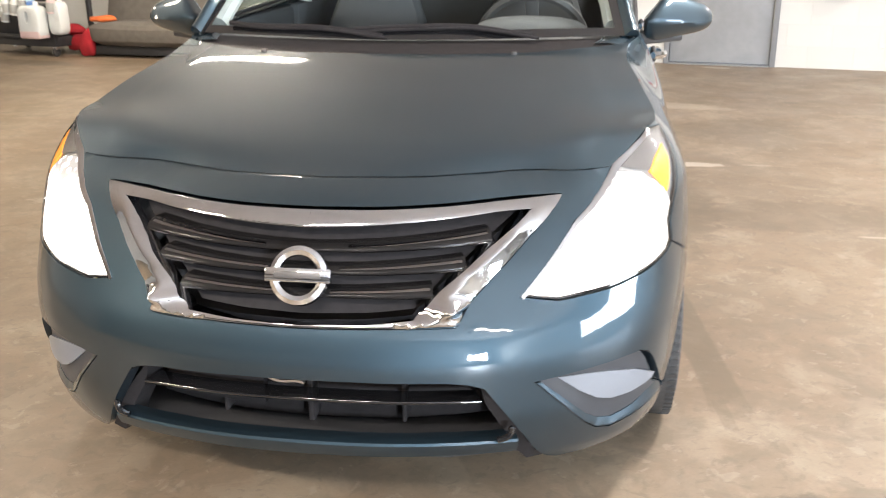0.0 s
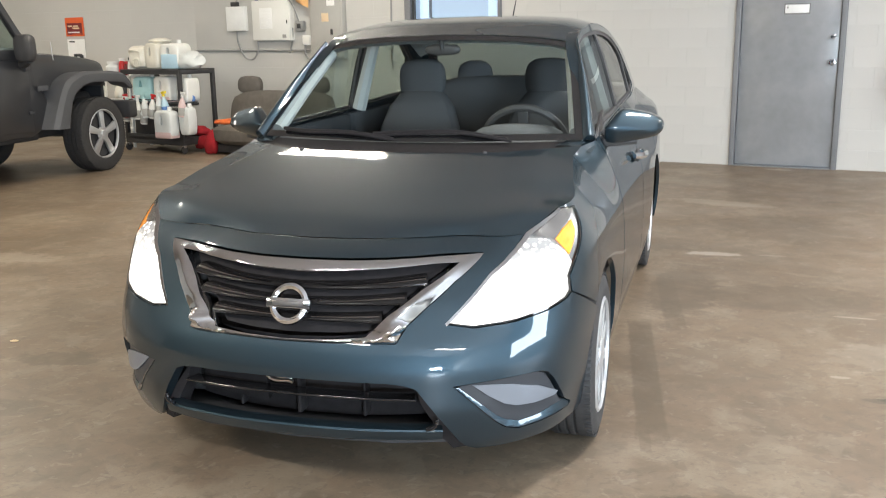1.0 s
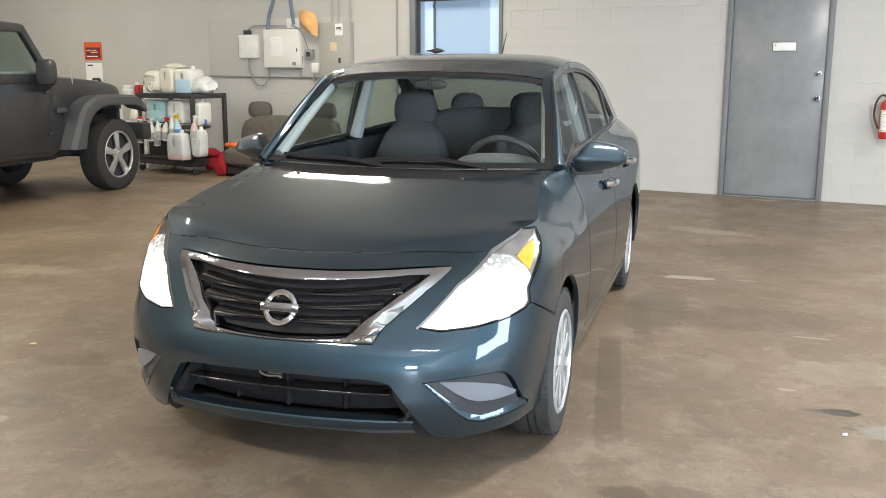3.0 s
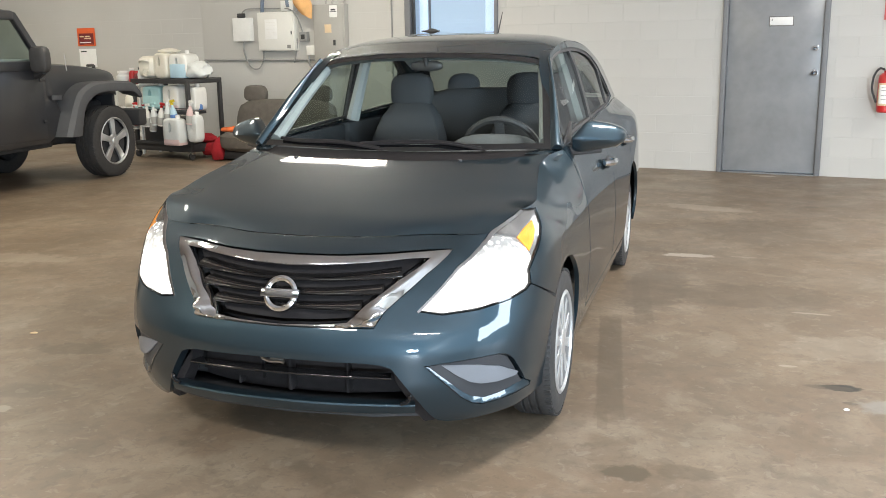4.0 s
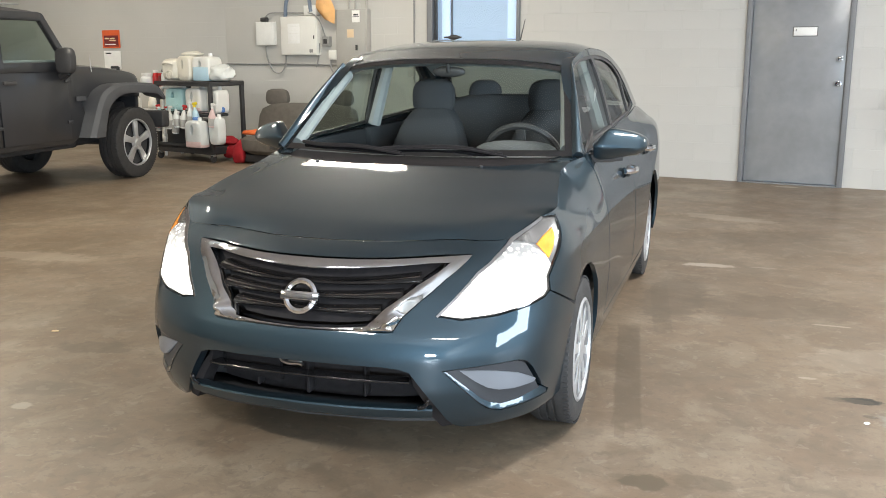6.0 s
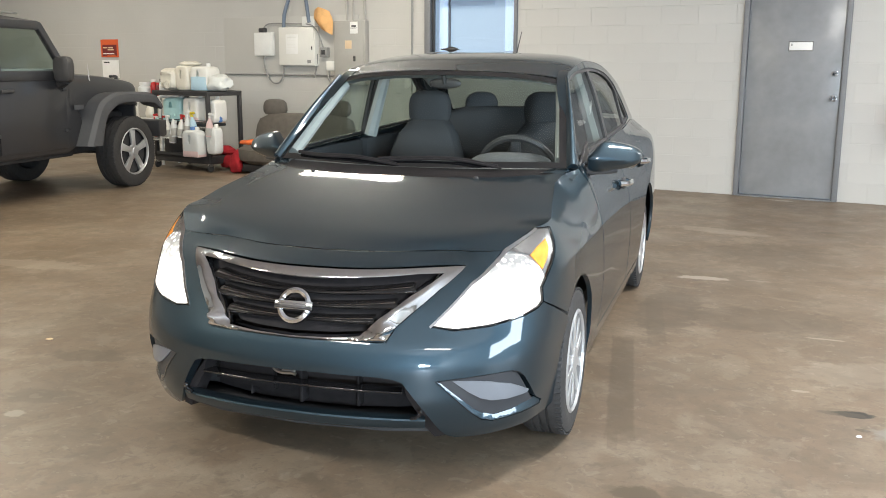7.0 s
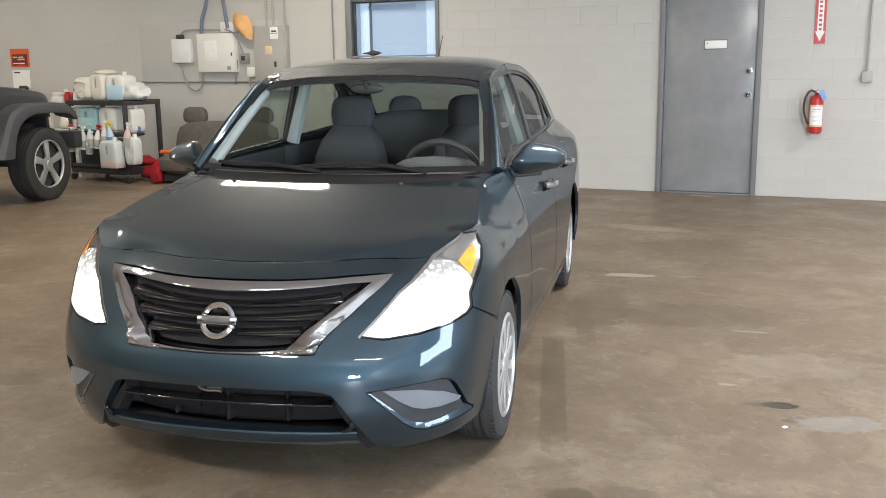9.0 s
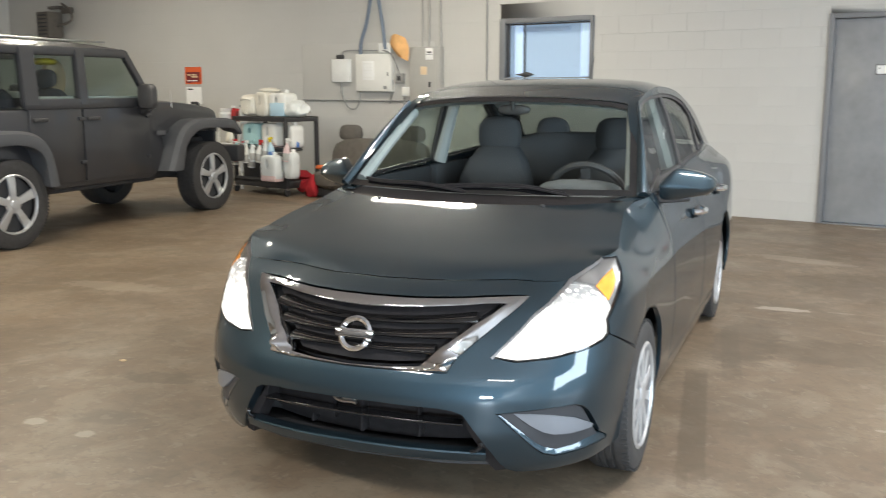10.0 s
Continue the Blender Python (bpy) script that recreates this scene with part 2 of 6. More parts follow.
M_lens = glass("lamp_lens", (0.96, 0.97, 0.97), 0.8)
M_lit = emitter("lit_reflector", (1.0, 0.965, 0.91), 6.0)
ln = M_lit.node_tree.nodes
lv, lc, lm = ln.new("ShaderNodeTexVoronoi"), ln.new("ShaderNodeTexCoord"), ln.new("ShaderNodeMapRange")
lv.inputs["Scale"].default_value = 52
lm.inputs[1].default_value, lm.inputs[2].default_value, lm.inputs[3].default_value, lm.inputs[4].default_value = 0.15, 0.5, 2.0, 0.15
M_lit.node_tree.links.new(lc.outputs["Object"], lv.inputs["Vector"])
M_lit.node_tree.links.new(lv.outputs["Distance"], lm.inputs[0])
lx, lz, lf = ln.new("ShaderNodeSeparateXYZ"), ln.new("ShaderNodeMapRange"), ln.new("ShaderNodeMix")
M_lit.node_tree.links.new(lc.outputs["Object"], lx.inputs[0])
M_lit.node_tree.links.new(lx.outputs[2], lz.inputs[0])
lz.inputs[1].default_value, lz.inputs[2].default_value, lz.inputs[3].default_value, lz.inputs[4].default_value = 0.66, 0.74, 0.0, 1.0
M_lit.node_tree.links.new(lz.outputs[0], lf.inputs[0])
lw, lq = ln.new("ShaderNodeTexVoronoi"), ln.new("ShaderNodeMapRange")   # pressed facets of the reflector
lw.inputs["Scale"].default_value = 26
lq.inputs[1].default_value, lq.inputs[2].default_value, lq.inputs[3].default_value, lq.inputs[4].default_value = 0.10, 0.62, 3.2, 0.86
M_lit.node_tree.links.new(lc.outputs["Object"], lw.inputs["Vector"])
M_lit.node_tree.links.new(lw.outputs["Distance"], lq.inputs[0])
M_lit.node_tree.links.new(lq.outputs[0], lf.inputs[2])
M_lit.node_tree.links.new(lm.outputs[0], lf.inputs[3])
M_lit.node_tree.links.new(lf.outputs[0], ln["Principled BSDF"].inputs["Emission Strength"])
ln["Principled BSDF"].inputs["Base Color"].default_value = (0.22, 0.22, 0.22, 1)
M_amber = material("amber_lens", (0.90, 0.33, 0.04), 0.2, 0, 0.35, 45, 0.3, 90)
M_amber.node_tree.nodes["Principled BSDF"].inputs["Emission Color"].default_value = (1.0, 0.36, 0.07, 1)
M_amber.node_tree.nodes["Principled BSDF"].inputs["Emission Strength"].default_value = 0.35
M_jeep = material("dark_grey_car_paint", (0.031, 0.033, 0.040), 0.42, 0.3, 0.14, 3, 0.02, 600, coat=0.6, tint=(0.039, 0.039, 0.041))
M_flare = material("textured_grey_plastic", (0.070, 0.072, 0.078), 0.6, 0, 0.1, 10, 0.1, 300)
M_seat = material("grey_seat_cloth", (0.125, 0.112, 0.098), 0.95, 0, 0.2, 15, 0.2, 300)
M_white = material("white_plastic", (0.78, 0.78, 0.75), 0.45, 0, 0.06, 8, 0.03)
M_offwhite = material("offwhite_metal", (0.76, 0.75, 0.70), 0.5, 0, 0.06, 4, 0.03)
M_panel = material("grey_metal_box", (0.40, 0.39, 0.36), 0.5, 0, 0.08, 4, 0.04)
M_red = material("red_paint", (0.52, 0.02, 0.02), 0.3, 0, 0.1, 10, 0.02, coat=0.4)
M_redcloth = material("red_cloth", (0.36, 0.012, 0.02), 0.9, 0, 0.3, 12, 0.4, 120)
M_orange = material("orange_cloth", (0.75, 0.16, 0.04), 0.9, 0, 0.25, 12, 0.4, 120)
M_yellowrag = material("pale_orange_cloth", (0.78, 0.44, 0.18), 0.9, 0, 0.2, 8, 0.4, 100)
M_fadedred = material("faded_red_print", (0.58, 0.10, 0.10), 0.5, 0, 0.15, 14, 0.02)
M_paper = material("paper", (0.86, 0.855, 0.83), 0.8, 0, 0.05, 10, 0.02)
M_ink = material("dark_print", (0.05, 0.05, 0.05), 0.8, 0, 0.2, 30, 0)
M_orangeprint = material("orange_print", (0.72, 0.12, 0.03), 0.6, 0, 0.12, 20, 0)
M_darkred = material("dark_red_print", (0.18, 0.02, 0.02), 0.6, 0, 0.2, 20, 0)
M_yellow = material("yellow_plastic", (0.75, 0.58, 0.03), 0.45, 0, 0.1, 20, 0.02)
M_blueplastic = material("blue_plastic", (0.10, 0.22, 0.50), 0.5, 0, 0.2, 20, 0.02)
M_conduit = material("grey_conduit", (0.30, 0.30, 0.29), 0.45, 0.2, 0.1, 10, 0.05)
M_bluecable = material("grey_blue_cable", (0.16, 0.20, 0.26), 0.5, 0, 0.1, 10, 0.05)
M_pane = glass("window_pane", (0.9, 0.95, 1.0), 1.0)


def milky(name, colour):
    m = material(name, colour, 0.35, 0, 0.06, 8, 0.03)
    b = m.node_tree.nodes["Principled BSDF"]
    b.inputs["Subsurface Weight"].default_value = 0.0
    return m


M_jug = milky("milky_plastic", (0.78, 0.77, 0.72))
M_cream = milky("cream_plastic", (0.74, 0.70, 0.60))
M_juggreen = milky("green_fluid_jug", (0.38, 0.60, 0.60))
M_jugblue = milky("blue_fluid", (0.46, 0.64, 0.74))
M_jugpink = milky("pink_fluid", (0.70, 0.52, 0.50))
M_jugclear = milky("clear_bottle", (0.68, 0.70, 0.68))


# ---- mesh helpers ----
def sharpen(me, angle=32):
    bm = bmesh.new()
    bm.from_mesh(me)
    lay = bm.verts.layers.float_vector.get("skin_normal")
    if lay is None:
        bmesh.ops.remove_doubles(bm, verts=bm.verts, dist=0.00002)
    for f in bm.faces:
        f.smooth = True
    lim = radians(angle)
    for e in bm.edges:
        if len(e.link_faces) == 2 and e.calc_face_angle(0) > lim:
            e.smooth = False
    normals = [tuple(v[lay]) for v in bm.verts] if lay is not None else None
    if normals:   # panels cut from a skin take its normals; their faces turn to suit
        for f in bm.faces:
            n = sum((v[lay] for v in f.verts), Vector())
            if n.length > .1 and f.normal.dot(n) < 0:
                f.normal_flip()
    bm.to_mesh(me)
    bm.free()
    if normals:
        me.normals_split_custom_set_from_vertices([n if n != (0.0, 0.0, 0.0) else tuple(me.vertices[i].normal) for i, n in enumerate(normals)])


def part(name, bm, mat, parent=None, label="", angle=32):
    """Links a bmesh as one mesh object, under parent if given."""
    me = bpy.data.meshes.new(name)
    bm.to_mesh(me)
    bm.free()
    sharpen(me, angle)
    me.materials.append(mat)
    ob = new(name, me)
    if parent is not None:
        ob.parent = parent
    if label:
        ob["label"] = label
    return ob


def thing(name, m, label, category, group="", kind=""):
    ob = new(name)
    ob.empty_display_size = 0.1
    ob.matrix_world = m
    return tagged(ob, label, category, group, kind)


def box(bm, c, s, bev=0.0, m=None, seg=2):
    r = bmesh.ops.create_cube(bm, size=1.0)
    vs = r["verts"]
    for v in vs:
        v.co = Vector((v.co.x * s[0] + c[0], v.co.y * s[1] + c[1], v.co.z * s[2] + c[2]))
    if bev:
        es = list({e for v in vs for e in v.link_edges})
        r = bmesh.ops.bevel(bm, geom=es, offset=bev, segments=seg, affect="EDGES", profile=0.5)
        vs = list({v for f in r["faces"] for v in f.verts} | {v for v in vs if v.is_valid})
    if m is not None:
        bmesh.ops.transform(bm, matrix=m, verts=vs)
    return vs


def lathe(bm, profile, n=24, m=None, close=False):
    """A surface turned about z from (radius, height) pairs."""
    rings = []
    for r, h in profile:
        if r < 1e-6:
            rings.append([bm.verts.new((0, 0, h))])
        else:
            rings.append([bm.verts.new((r * math.cos(6.283185 * k / n), r * math.sin(6.283185 * k / n), h)) for k in range(n)])
    for a, b in zip(rings, rings[1:]):
        for k in range(n):
            q = (k + 1) % n
            if len(a) == 1 and len(b) > 1:
                bm.faces.new((a[0], b[k], b[q]))
            elif len(b) == 1 and len(a) > 1:
                bm.faces.new((a[k], a[q], b[0]))
            elif len(a) > 1:
                bm.faces.new((a[k], a[q], b[q], b[k]))
    vs = [v for r in rings for v in r]
    if m is not None:
        bmesh.ops.transform(bm, matrix=m, verts=vs)
    return vs


def tube(bm, pts, r, n=8, caps=True):
    pts = [Vector(p) for p in pts]
    rings = []
    side = None
    for i, p in enumerate(pts):
        d = (pts[min(i + 1, len(pts) - 1)] - pts[max(i - 1, 0)]).normalized()
        if side is None:
            side = d.cross(Vector((0, 0, 1)) if abs(d.z) < 0.9 else Vector((1, 0, 0)))
        a = (side - d * side.dot(d)).normalized()
        side = a
        b = d.cross(a)
        rr = r[i] if isinstance(r, (list, tuple)) else r
        rings.append([bm.verts.new(p + a * rr * math.cos(6.283185 * k / n) + b * rr * math.sin(6.283185 * k / n)) for k in range(n)])
    for a, b in zip(rings, rings[1:]):
        for k in range(n):
            bm.faces.new((a[k], a[(k + 1) % n], b[(k + 1) % n], b[k]))
    if caps:
        bm.faces.new(rings[0][::-1])
        bm.faces.new(rings[-1])
    return [v for g in rings for v in g]


def spline(pts, n):
    """A smooth curve through points."""
    pts = [Vector(p) for p in pts]
    q = [2 * pts[0] - pts[1]] + pts + [2 * pts[-1] - pts[-2]]
    out = []
    for i in range(len(pts) - 1):
        a, b, c, d = q[i:i + 4]
        for k in range(n):
            t = k / n
            out.append(0.5 * (2 * b + (c - a) * t + (2 * a - 5 * b + 4 * c - d) * t * t + (3 * b - a - 3 * c + d) * t ** 3))
    out.append(pts[-1])
    return out


def prism(bm, poly, d0, d1, m=None, bev=0.0):
    """A plate from a polygon in x, y, between heights d0 and d1."""
    lo = [bm.verts.new((x, y, d0)) for x, y in poly]
    hi = [bm.verts.new((x, y, d1)) for x, y in poly]
    k = len(poly)
    fs = [bm.faces.new(lo[::-1]), bm.faces.new(hi)]
    for i in range(k):
        fs.append(bm.faces.new((lo[i], lo[(i + 1) % k], hi[(i + 1) % k], hi[i])))
    vs = lo + hi
    if bev:
        es = list({e for v in vs for e in v.link_edges})
        r = bmesh.ops.bevel(bm, geom=es, offset=bev, segments=2, affect="EDGES", profile=0.5)
        vs = list({v for f in r["faces"] for v in f.verts} | {v for v in vs if v.is_valid})
    if m is not None:
        bmesh.ops.transform(bm, matrix=m, verts=vs)
    return vs


def patch(bm, rows, nu=6, nv=6, mirror=False, thick=0.0):
    """A smooth skin through rows of control points; mirror adds its twin across x = 0."""
    cols = [spline(r, nu) for r in rows]
    grid = [spline([c[j] for c in cols], nv) for j in range(len(cols[0]))]
    for sx in ((1, -1) if mirror else (1,)):
        vs = [[bm.verts.new((p.x * sx, p.y, p.z)) for p in line] for line in grid]
        fs = []
        for a, b in zip(vs, vs[1:]):
            for k in range(len(a) - 1):
                fs.append(bm.faces.new((a[k], a[k + 1], b[k + 1], b[k]) if sx > 0 else (a[k], b[k], b[k + 1], a[k + 1])))
    if thick:
        bmesh.ops.remove_doubles(bm, verts=bm.verts, dist=0.0005)
        bmesh.ops.recalc_face_normals(bm, faces=bm.faces)
        bmesh.ops.solidify(bm, geom=bm.faces[:], thickness=thick)


def M(x, y, z, rx=0, ry=0, rz=0):
    return pose(x, y, z, rx, ry, rz)


AX = {"x": pose(0, 0, 0, 0, 90, 0), "y": pose(0, 0, 0, -90, 0, 0), "z": Matrix.Identity(4)}

# ---- the room ----
WY, WX0, WX1, SY, WT = 7.381, -14.6, 7.5, -8.0, 0.2
DX0, DX1, DH = -0.09, 0.967, 2.16        # the grey door with its frame
NX0, NX1, NZ0, NZ1 = -3.99, -2.72, 1.48, 2.26   # the window


def slab(name, c, s, mat, label, cat):
    bm = bmesh.new()
    box(bm, c, s)
    return tagged(part(name, bm, mat), label, cat, kind="structure")


floor = slab("floor", ((WX0 + WX1) / 2, (SY + WY) / 2 + 0.5, -0.1), (WX1 - WX0 + 0.4, WY - SY + 1.6, 0.2), M_floor, "worn tan concrete garage floor with stains and painted shade", "floor")
ceiling = slab("ceiling", ((WX0 + WX1) / 2, (SY + WY) / 2, CEIL + 0.1), (WX1 - WX0 + 0.4, WY - SY + 0.4, 0.2), M_ceil, "plain grey garage ceiling", "ceiling")
slab("wall_west", (WX0 - WT / 2, (SY + WY) / 2, CEIL / 2), (WT, WY - SY + 0.4, CEIL), M_plainwall, "grey painted side wall of the garage", "wall")


def wall_with_openings(name, x0, x1, z1, y0, y1, holes, mat, label):
    """A wall along x between y0 and y1, with rectangular openings through it."""
    xs = sorted({x0, x1, *[v for h in holes for v in h[:2]]})
    zs = sorted({0.0, z1, *[v for h in holes for v in h[2:]]})
    bm = bmesh.new()
    for a, b in zip(xs, xs[1:]):
        for c, d in zip(zs, zs[1:]):
            mx, mz = (a + b) / 2, (c + d) / 2
            if not any(h[0] < mx < h[1] and h[2] < mz < h[3] for h in holes):
                box(bm, (mx, (y0 + y1) / 2, mz), (b - a, y1 - y0, d - c))
    bmesh.ops.remove_doubles(bm, verts=bm.verts, dist=0.001)
    return tagged(part(name, bm, mat), label, "wall", kind="structure")


wall_north = wall_with_openings("wall_north", WX0, WX1, CEIL, WY + 0.004, WY + 0.2, [(DX0, DX1, 0, DH), (NX0, NX1, NZ0, NZ1)], M_mortar, "pale grey painted concrete block wall")
# unseen wall, dark so the bumper reflects less; its window is added
wall_south = wall_with_openings("wall_south", WX0, WX1, CEIL, SY - 0.2, SY, [(5.9, 6.9, 1.2, 2.1)], M_darkwall, "unseen dark grey end wall with an added window opening")
wall_east = wall_with_openings("wall_east", SY, WY, CEIL, 0, 0.2, [(-2.6, 0.8, 0, 2.6)], M_plainwall, "grey painted side wall with an open bay door")
wall_east.matrix_world = pose(WX1 + 0.2, 0, 0, 0, 0, 90)

# ---- the saloon car: a skin over s (metres round the plan, from the nose) and z ----
PLAN = [(0, -.725), (.2, -.712), (.4, -.662), (.56, -.585), (.685, -.485), (.766, -.36), (.812, -.18), (.829, .08), (.832, .6), (.838, 1.3), (.846, 2.2), (.848, 2.75), (.838, 3.1), (.80, 3.38), (.70, 3.53), (.45, 3.61), (0, 3.64)]
NOSE_IN = [(.10, .10), (.20, .03), (.26, .012), (.32, 0), (.44, 0), (.50, .02), (.56, .055), (.62, .09), (.70, .155), (.74, .22), (.77, .30), (.81, .42)]
DOOR_IN = [(.10, .06), (.20, .025), (.32, .005), (.5, -.005), (.62, .0), (.72, .008), (.80, .032), (.90, .072), (.95, .098), (1.0, .126), (1.1, .17)]
FENDER_IN = [(.10, .06), (.20, .025), (.32, .005), (.5, -.005), (.62, .0), (.72, .012), (.78, .04), (.82, .075), (.87, .115), (.91, .145), (.96, .19)]
REAR_IN = [(.10, .06), (.20, .025), (.32, .005), (.5, -.005), (.8, .005), (.89, .020), (.94, .045), (.97, .095), (1.0, .145), (1.06, .185)]
PL = [(p.x, p.y) for p in spline([(-x, y, 0) for x, y in PLAN[1:3]][::-1] + [(x, y, 0) for x, y in PLAN], 24)][48:]
SS = [0.0]
for pa, pb in zip(PL, PL[1:]):
    SS.append(SS[-1] + math.dist(pa, pb))
SLEN = SS[-1]


ZS = np.arange(0.0, 1.3, .002)


def smoothed(tab, sigma=.014):
    raw = np.interp(np.arange(-.1, 1.4, .002), [a for a, _ in tab], [b for _, b in tab])
    k = np.exp(-.5 * (np.arange(-25, 26) * .002 / sigma) ** 2)
    return np.convolve(raw, k / k.sum(), "same")[50:50 + len(ZS)]


NOSE_IN, DOOR_IN, FENDER_IN, REAR_IN = smoothed(NOSE_IN), smoothed(DOOR_IN), smoothed(FENDER_IN), smoothed(REAR_IN)


def soft_table(tab, z):
    return float(np.interp(z, ZS, tab))


def plan_at(s):
    s = min(max(s, 0), SLEN - 1e-6)
    i = min(int(np.searchsorted(SS, s, side="right")) - 1, len(PL) - 2)
    t = (s - SS[i]) / (SS[i + 1] - SS[i])
    j, k = max(i - 3, 0), min(i + 4, len(PL) - 1)
    tx, ty = PL[k][0] - PL[j][0], PL[k][1] - PL[j][1]
    if i < 3:
        tx, ty = PL[k][0] + PL[3 - i][0], PL[k][1] - PL[3 - i][1]
    h = math.hypot(tx, ty)
    return PL[i][0] + (PL[i + 1][0] - PL[i][0]) * t, PL[i][1] + (PL[i + 1][1] - PL[i][1]) * t, ty / h, -tx / h


def ease(t):
    t = min(max(t, 0), 1)
    return t * t * (3 - 2 * t)


S_FRONT, S_SIDE = 0.45, float(np.interp(-.1, [p[1] for p in PL[:330]], SS[:330]))


def skin(s, z, d=0.0):
    """The body's outer skin, d metres inside it."""
    x, y, nx, ny = plan_at(s)
    w, q, h = ease((s - S_FRONT) / (S_SIDE - S_FRONT)), ease((y - .35) / .35), ease((y - 2.2) / .8)
    d += (1 - w) * soft_table(NOSE_IN, z) + w * ((1 - q) * soft_table(FENDER_IN, z) + q * ((1 - h) * soft_table(DOOR_IN, z) + h * soft_table(REAR_IN, z)))
    return Vector((x - nx * d, y - ny * d, z))


def s_at(y, z):
    lo, hi = 0, SLEN
    for _ in range(30):
        m = (lo + hi) / 2
        if skin(m, z).y < y:
            lo = m
        else:
            hi = m
    return lo


def inside(p, poly):
    c, k = False, len(poly)
    for i in range(k):
        (x0, y0), (x1, y1) = poly[i], poly[i - 1]
        if (y0 > p[1]) != (y1 > p[1]) and p[0] < (x1 - x0) * (p[1] - y0) / (y1 - y0) + x0:
            c = not c
    return c


def dense(poly, step):
    out = []
    for i in range(len(poly)):
        a, b = Vector(poly[i]), Vector(poly[(i + 1) % len(poly)])
        k = max(1, round((b - a).length / step))
        out += [tuple(a + (b - a) * (j / k)) for j in range(k)]
    return out


def shrunk(poly, g):
    """The polygon with its edges moved in by g."""
    area2 = sum(poly[i - 1][0] * poly[i][1] - poly[i][0] * poly[i - 1][1] for i in range(len(poly)))
    sg = 1 if area2 > 0 else -1
    out = []
    for i in range(len(poly)):
        p, a, b = Vector(poly[i]), Vector(poly[i - 1]), Vector(poly[(i + 1) % len(poly)])
        u, v = (p - a), (b - p)
        if u.length < 1e-6 or v.length < 1e-6:
            out.append(tuple(p))
            continue
        u.normalize(), v.normalize()
        n = Vector((-u.y, u.x)) * sg + Vector((-v.y, v.x)) * sg
        n = n / max(n.length_squared / 2, 0.4)
        out.append(tuple(p + n * g))
    return out


from mathutils.geometry import delaunay_2d_cdt


def panel(bm, poly, surf, holes=(), step=0.04, gap=0.002, rim=0.018, mirror=True, depth=0.0, keep=()):
    """Cuts poly, less holes, out of the surface surf(u, v, depth) and gives it a turned-in rim."""
    poly = shrunk(poly, gap) if gap else list(poly)
    loops = [dense(poly, step * 0.8)] + [dense(shrunk(h, -gap) if gap else h, step * 0.8) for h in holes]
    pts, edges = [], []
    for lp in loops:
        k0 = len(pts)
        pts += lp
        edges += [(k0 + i, k0 + (i + 1) % len(lp)) for i in range(len(lp))]
    nb = len(pts)
    bnd = np.array(pts)
    us, vs = [p[0] for p in loops[0]], [p[1] for p in loops[0]]
    u = min(us) + step / 2
    row = 0
    while u < max(us):
        v = min(vs) + step * (0.5 if row % 2 else 0.95)
        while v < max(vs):
            if inside((u, v), loops[0]) and not any(inside((u, v), h) for h in loops[1:]) and np.min(np.hypot(bnd[:, 0] - u, bnd[:, 1] - v)) > step * 0.45:
                pts.append((u, v))
            v += step
        u += step
        row += 1
    res = delaunay_2d_cdt([Vector(p) for p in pts], edges, [], 0, 1e-6)
    P, F = res[0], res[2]
    tri = []
    for f in F:
        c = (sum(P[i].x for i in f) / 3, sum(P[i].y for i in f) / 3)
        if inside(c, loops[0]) and not any(inside(c, h) for h in loops[1:]):
            tri.append(f)
    count = {}
    for f in tri:
        for i in range(3):
            e = (f[i], f[(i + 1) % 3])
            count[e] = count.get(e, 0) + 1
    border = [e for e in count if (e[1], e[0]) not in count]
    if keep:   # no rim on the centre line, where the halves join
        border = [e for e in border if not (abs(P[e[0]].x) < 0.004 and abs(P[e[1]].x) < 0.004)]
    used = {i for f in tri for i in f}
    lay = bm.verts.layers.float_vector.get("skin_normal") or bm.verts.layers.float_vector.new("skin_normal")
    for sx in ((1, -1) if mirror else (1,)):
        flip = sx < 0
        vt, vr = {}, {}
        for i in used:
            uu = 0.0 if keep and abs(P[i].x) < 0.004 else P[i].x
            q = surf(uu, P[i].y, depth)
            vt[i] = bm.verts.new((q.x * sx, q.y, q.z))
            h = .003
            n = (surf(uu + h, P[i].y, depth) - surf(max(uu - h, 0), P[i].y, depth)).cross(surf(uu, P[i].y + h, depth) - surf(uu, P[i].y - h, depth)).normalized()
            if n.dot(surf(uu, P[i].y, depth - .01) - q) < 0:
                n = -n
            if keep and uu == 0.0:
                n.x = 0
            vt[i][lay] = (n.x * sx, n.y, n.z)
        for f in tri:
            a = [vt[i] for i in f]
            bm.faces.new(a[::-1] if flip else a)
        if rim:
            vb = {}
            for e in border:
                for i in e:
                    if i not in vb:
                        q = surf(P[i].x, P[i].y, depth + rim)
                        vb[i] = bm.verts.new((q.x * sx, q.y, q.z))
                        vr[i] = bm.verts.new(vt[i].co)
                a, b = e
                r = (vr[b], vr[a], vb[a], vb[b])
                bm.faces.new(r[::-1] if flip else r)


def arch(yc, r, a0, a1, n=14):
    """Points (s, z) along a wheel arch, from angle a0 to a1 in degrees."""
    out = []
    for k in range(n + 1):
        a = radians(a0 + (a1 - a0) * k / n)
        y, z = yc + r * math.cos(a), .305 + r * math.sin(a)
        out.append((s_at(y, z), z))
    return out


def yz(*pts):
    return [(s_at(y, z), z) for y, z in pts]


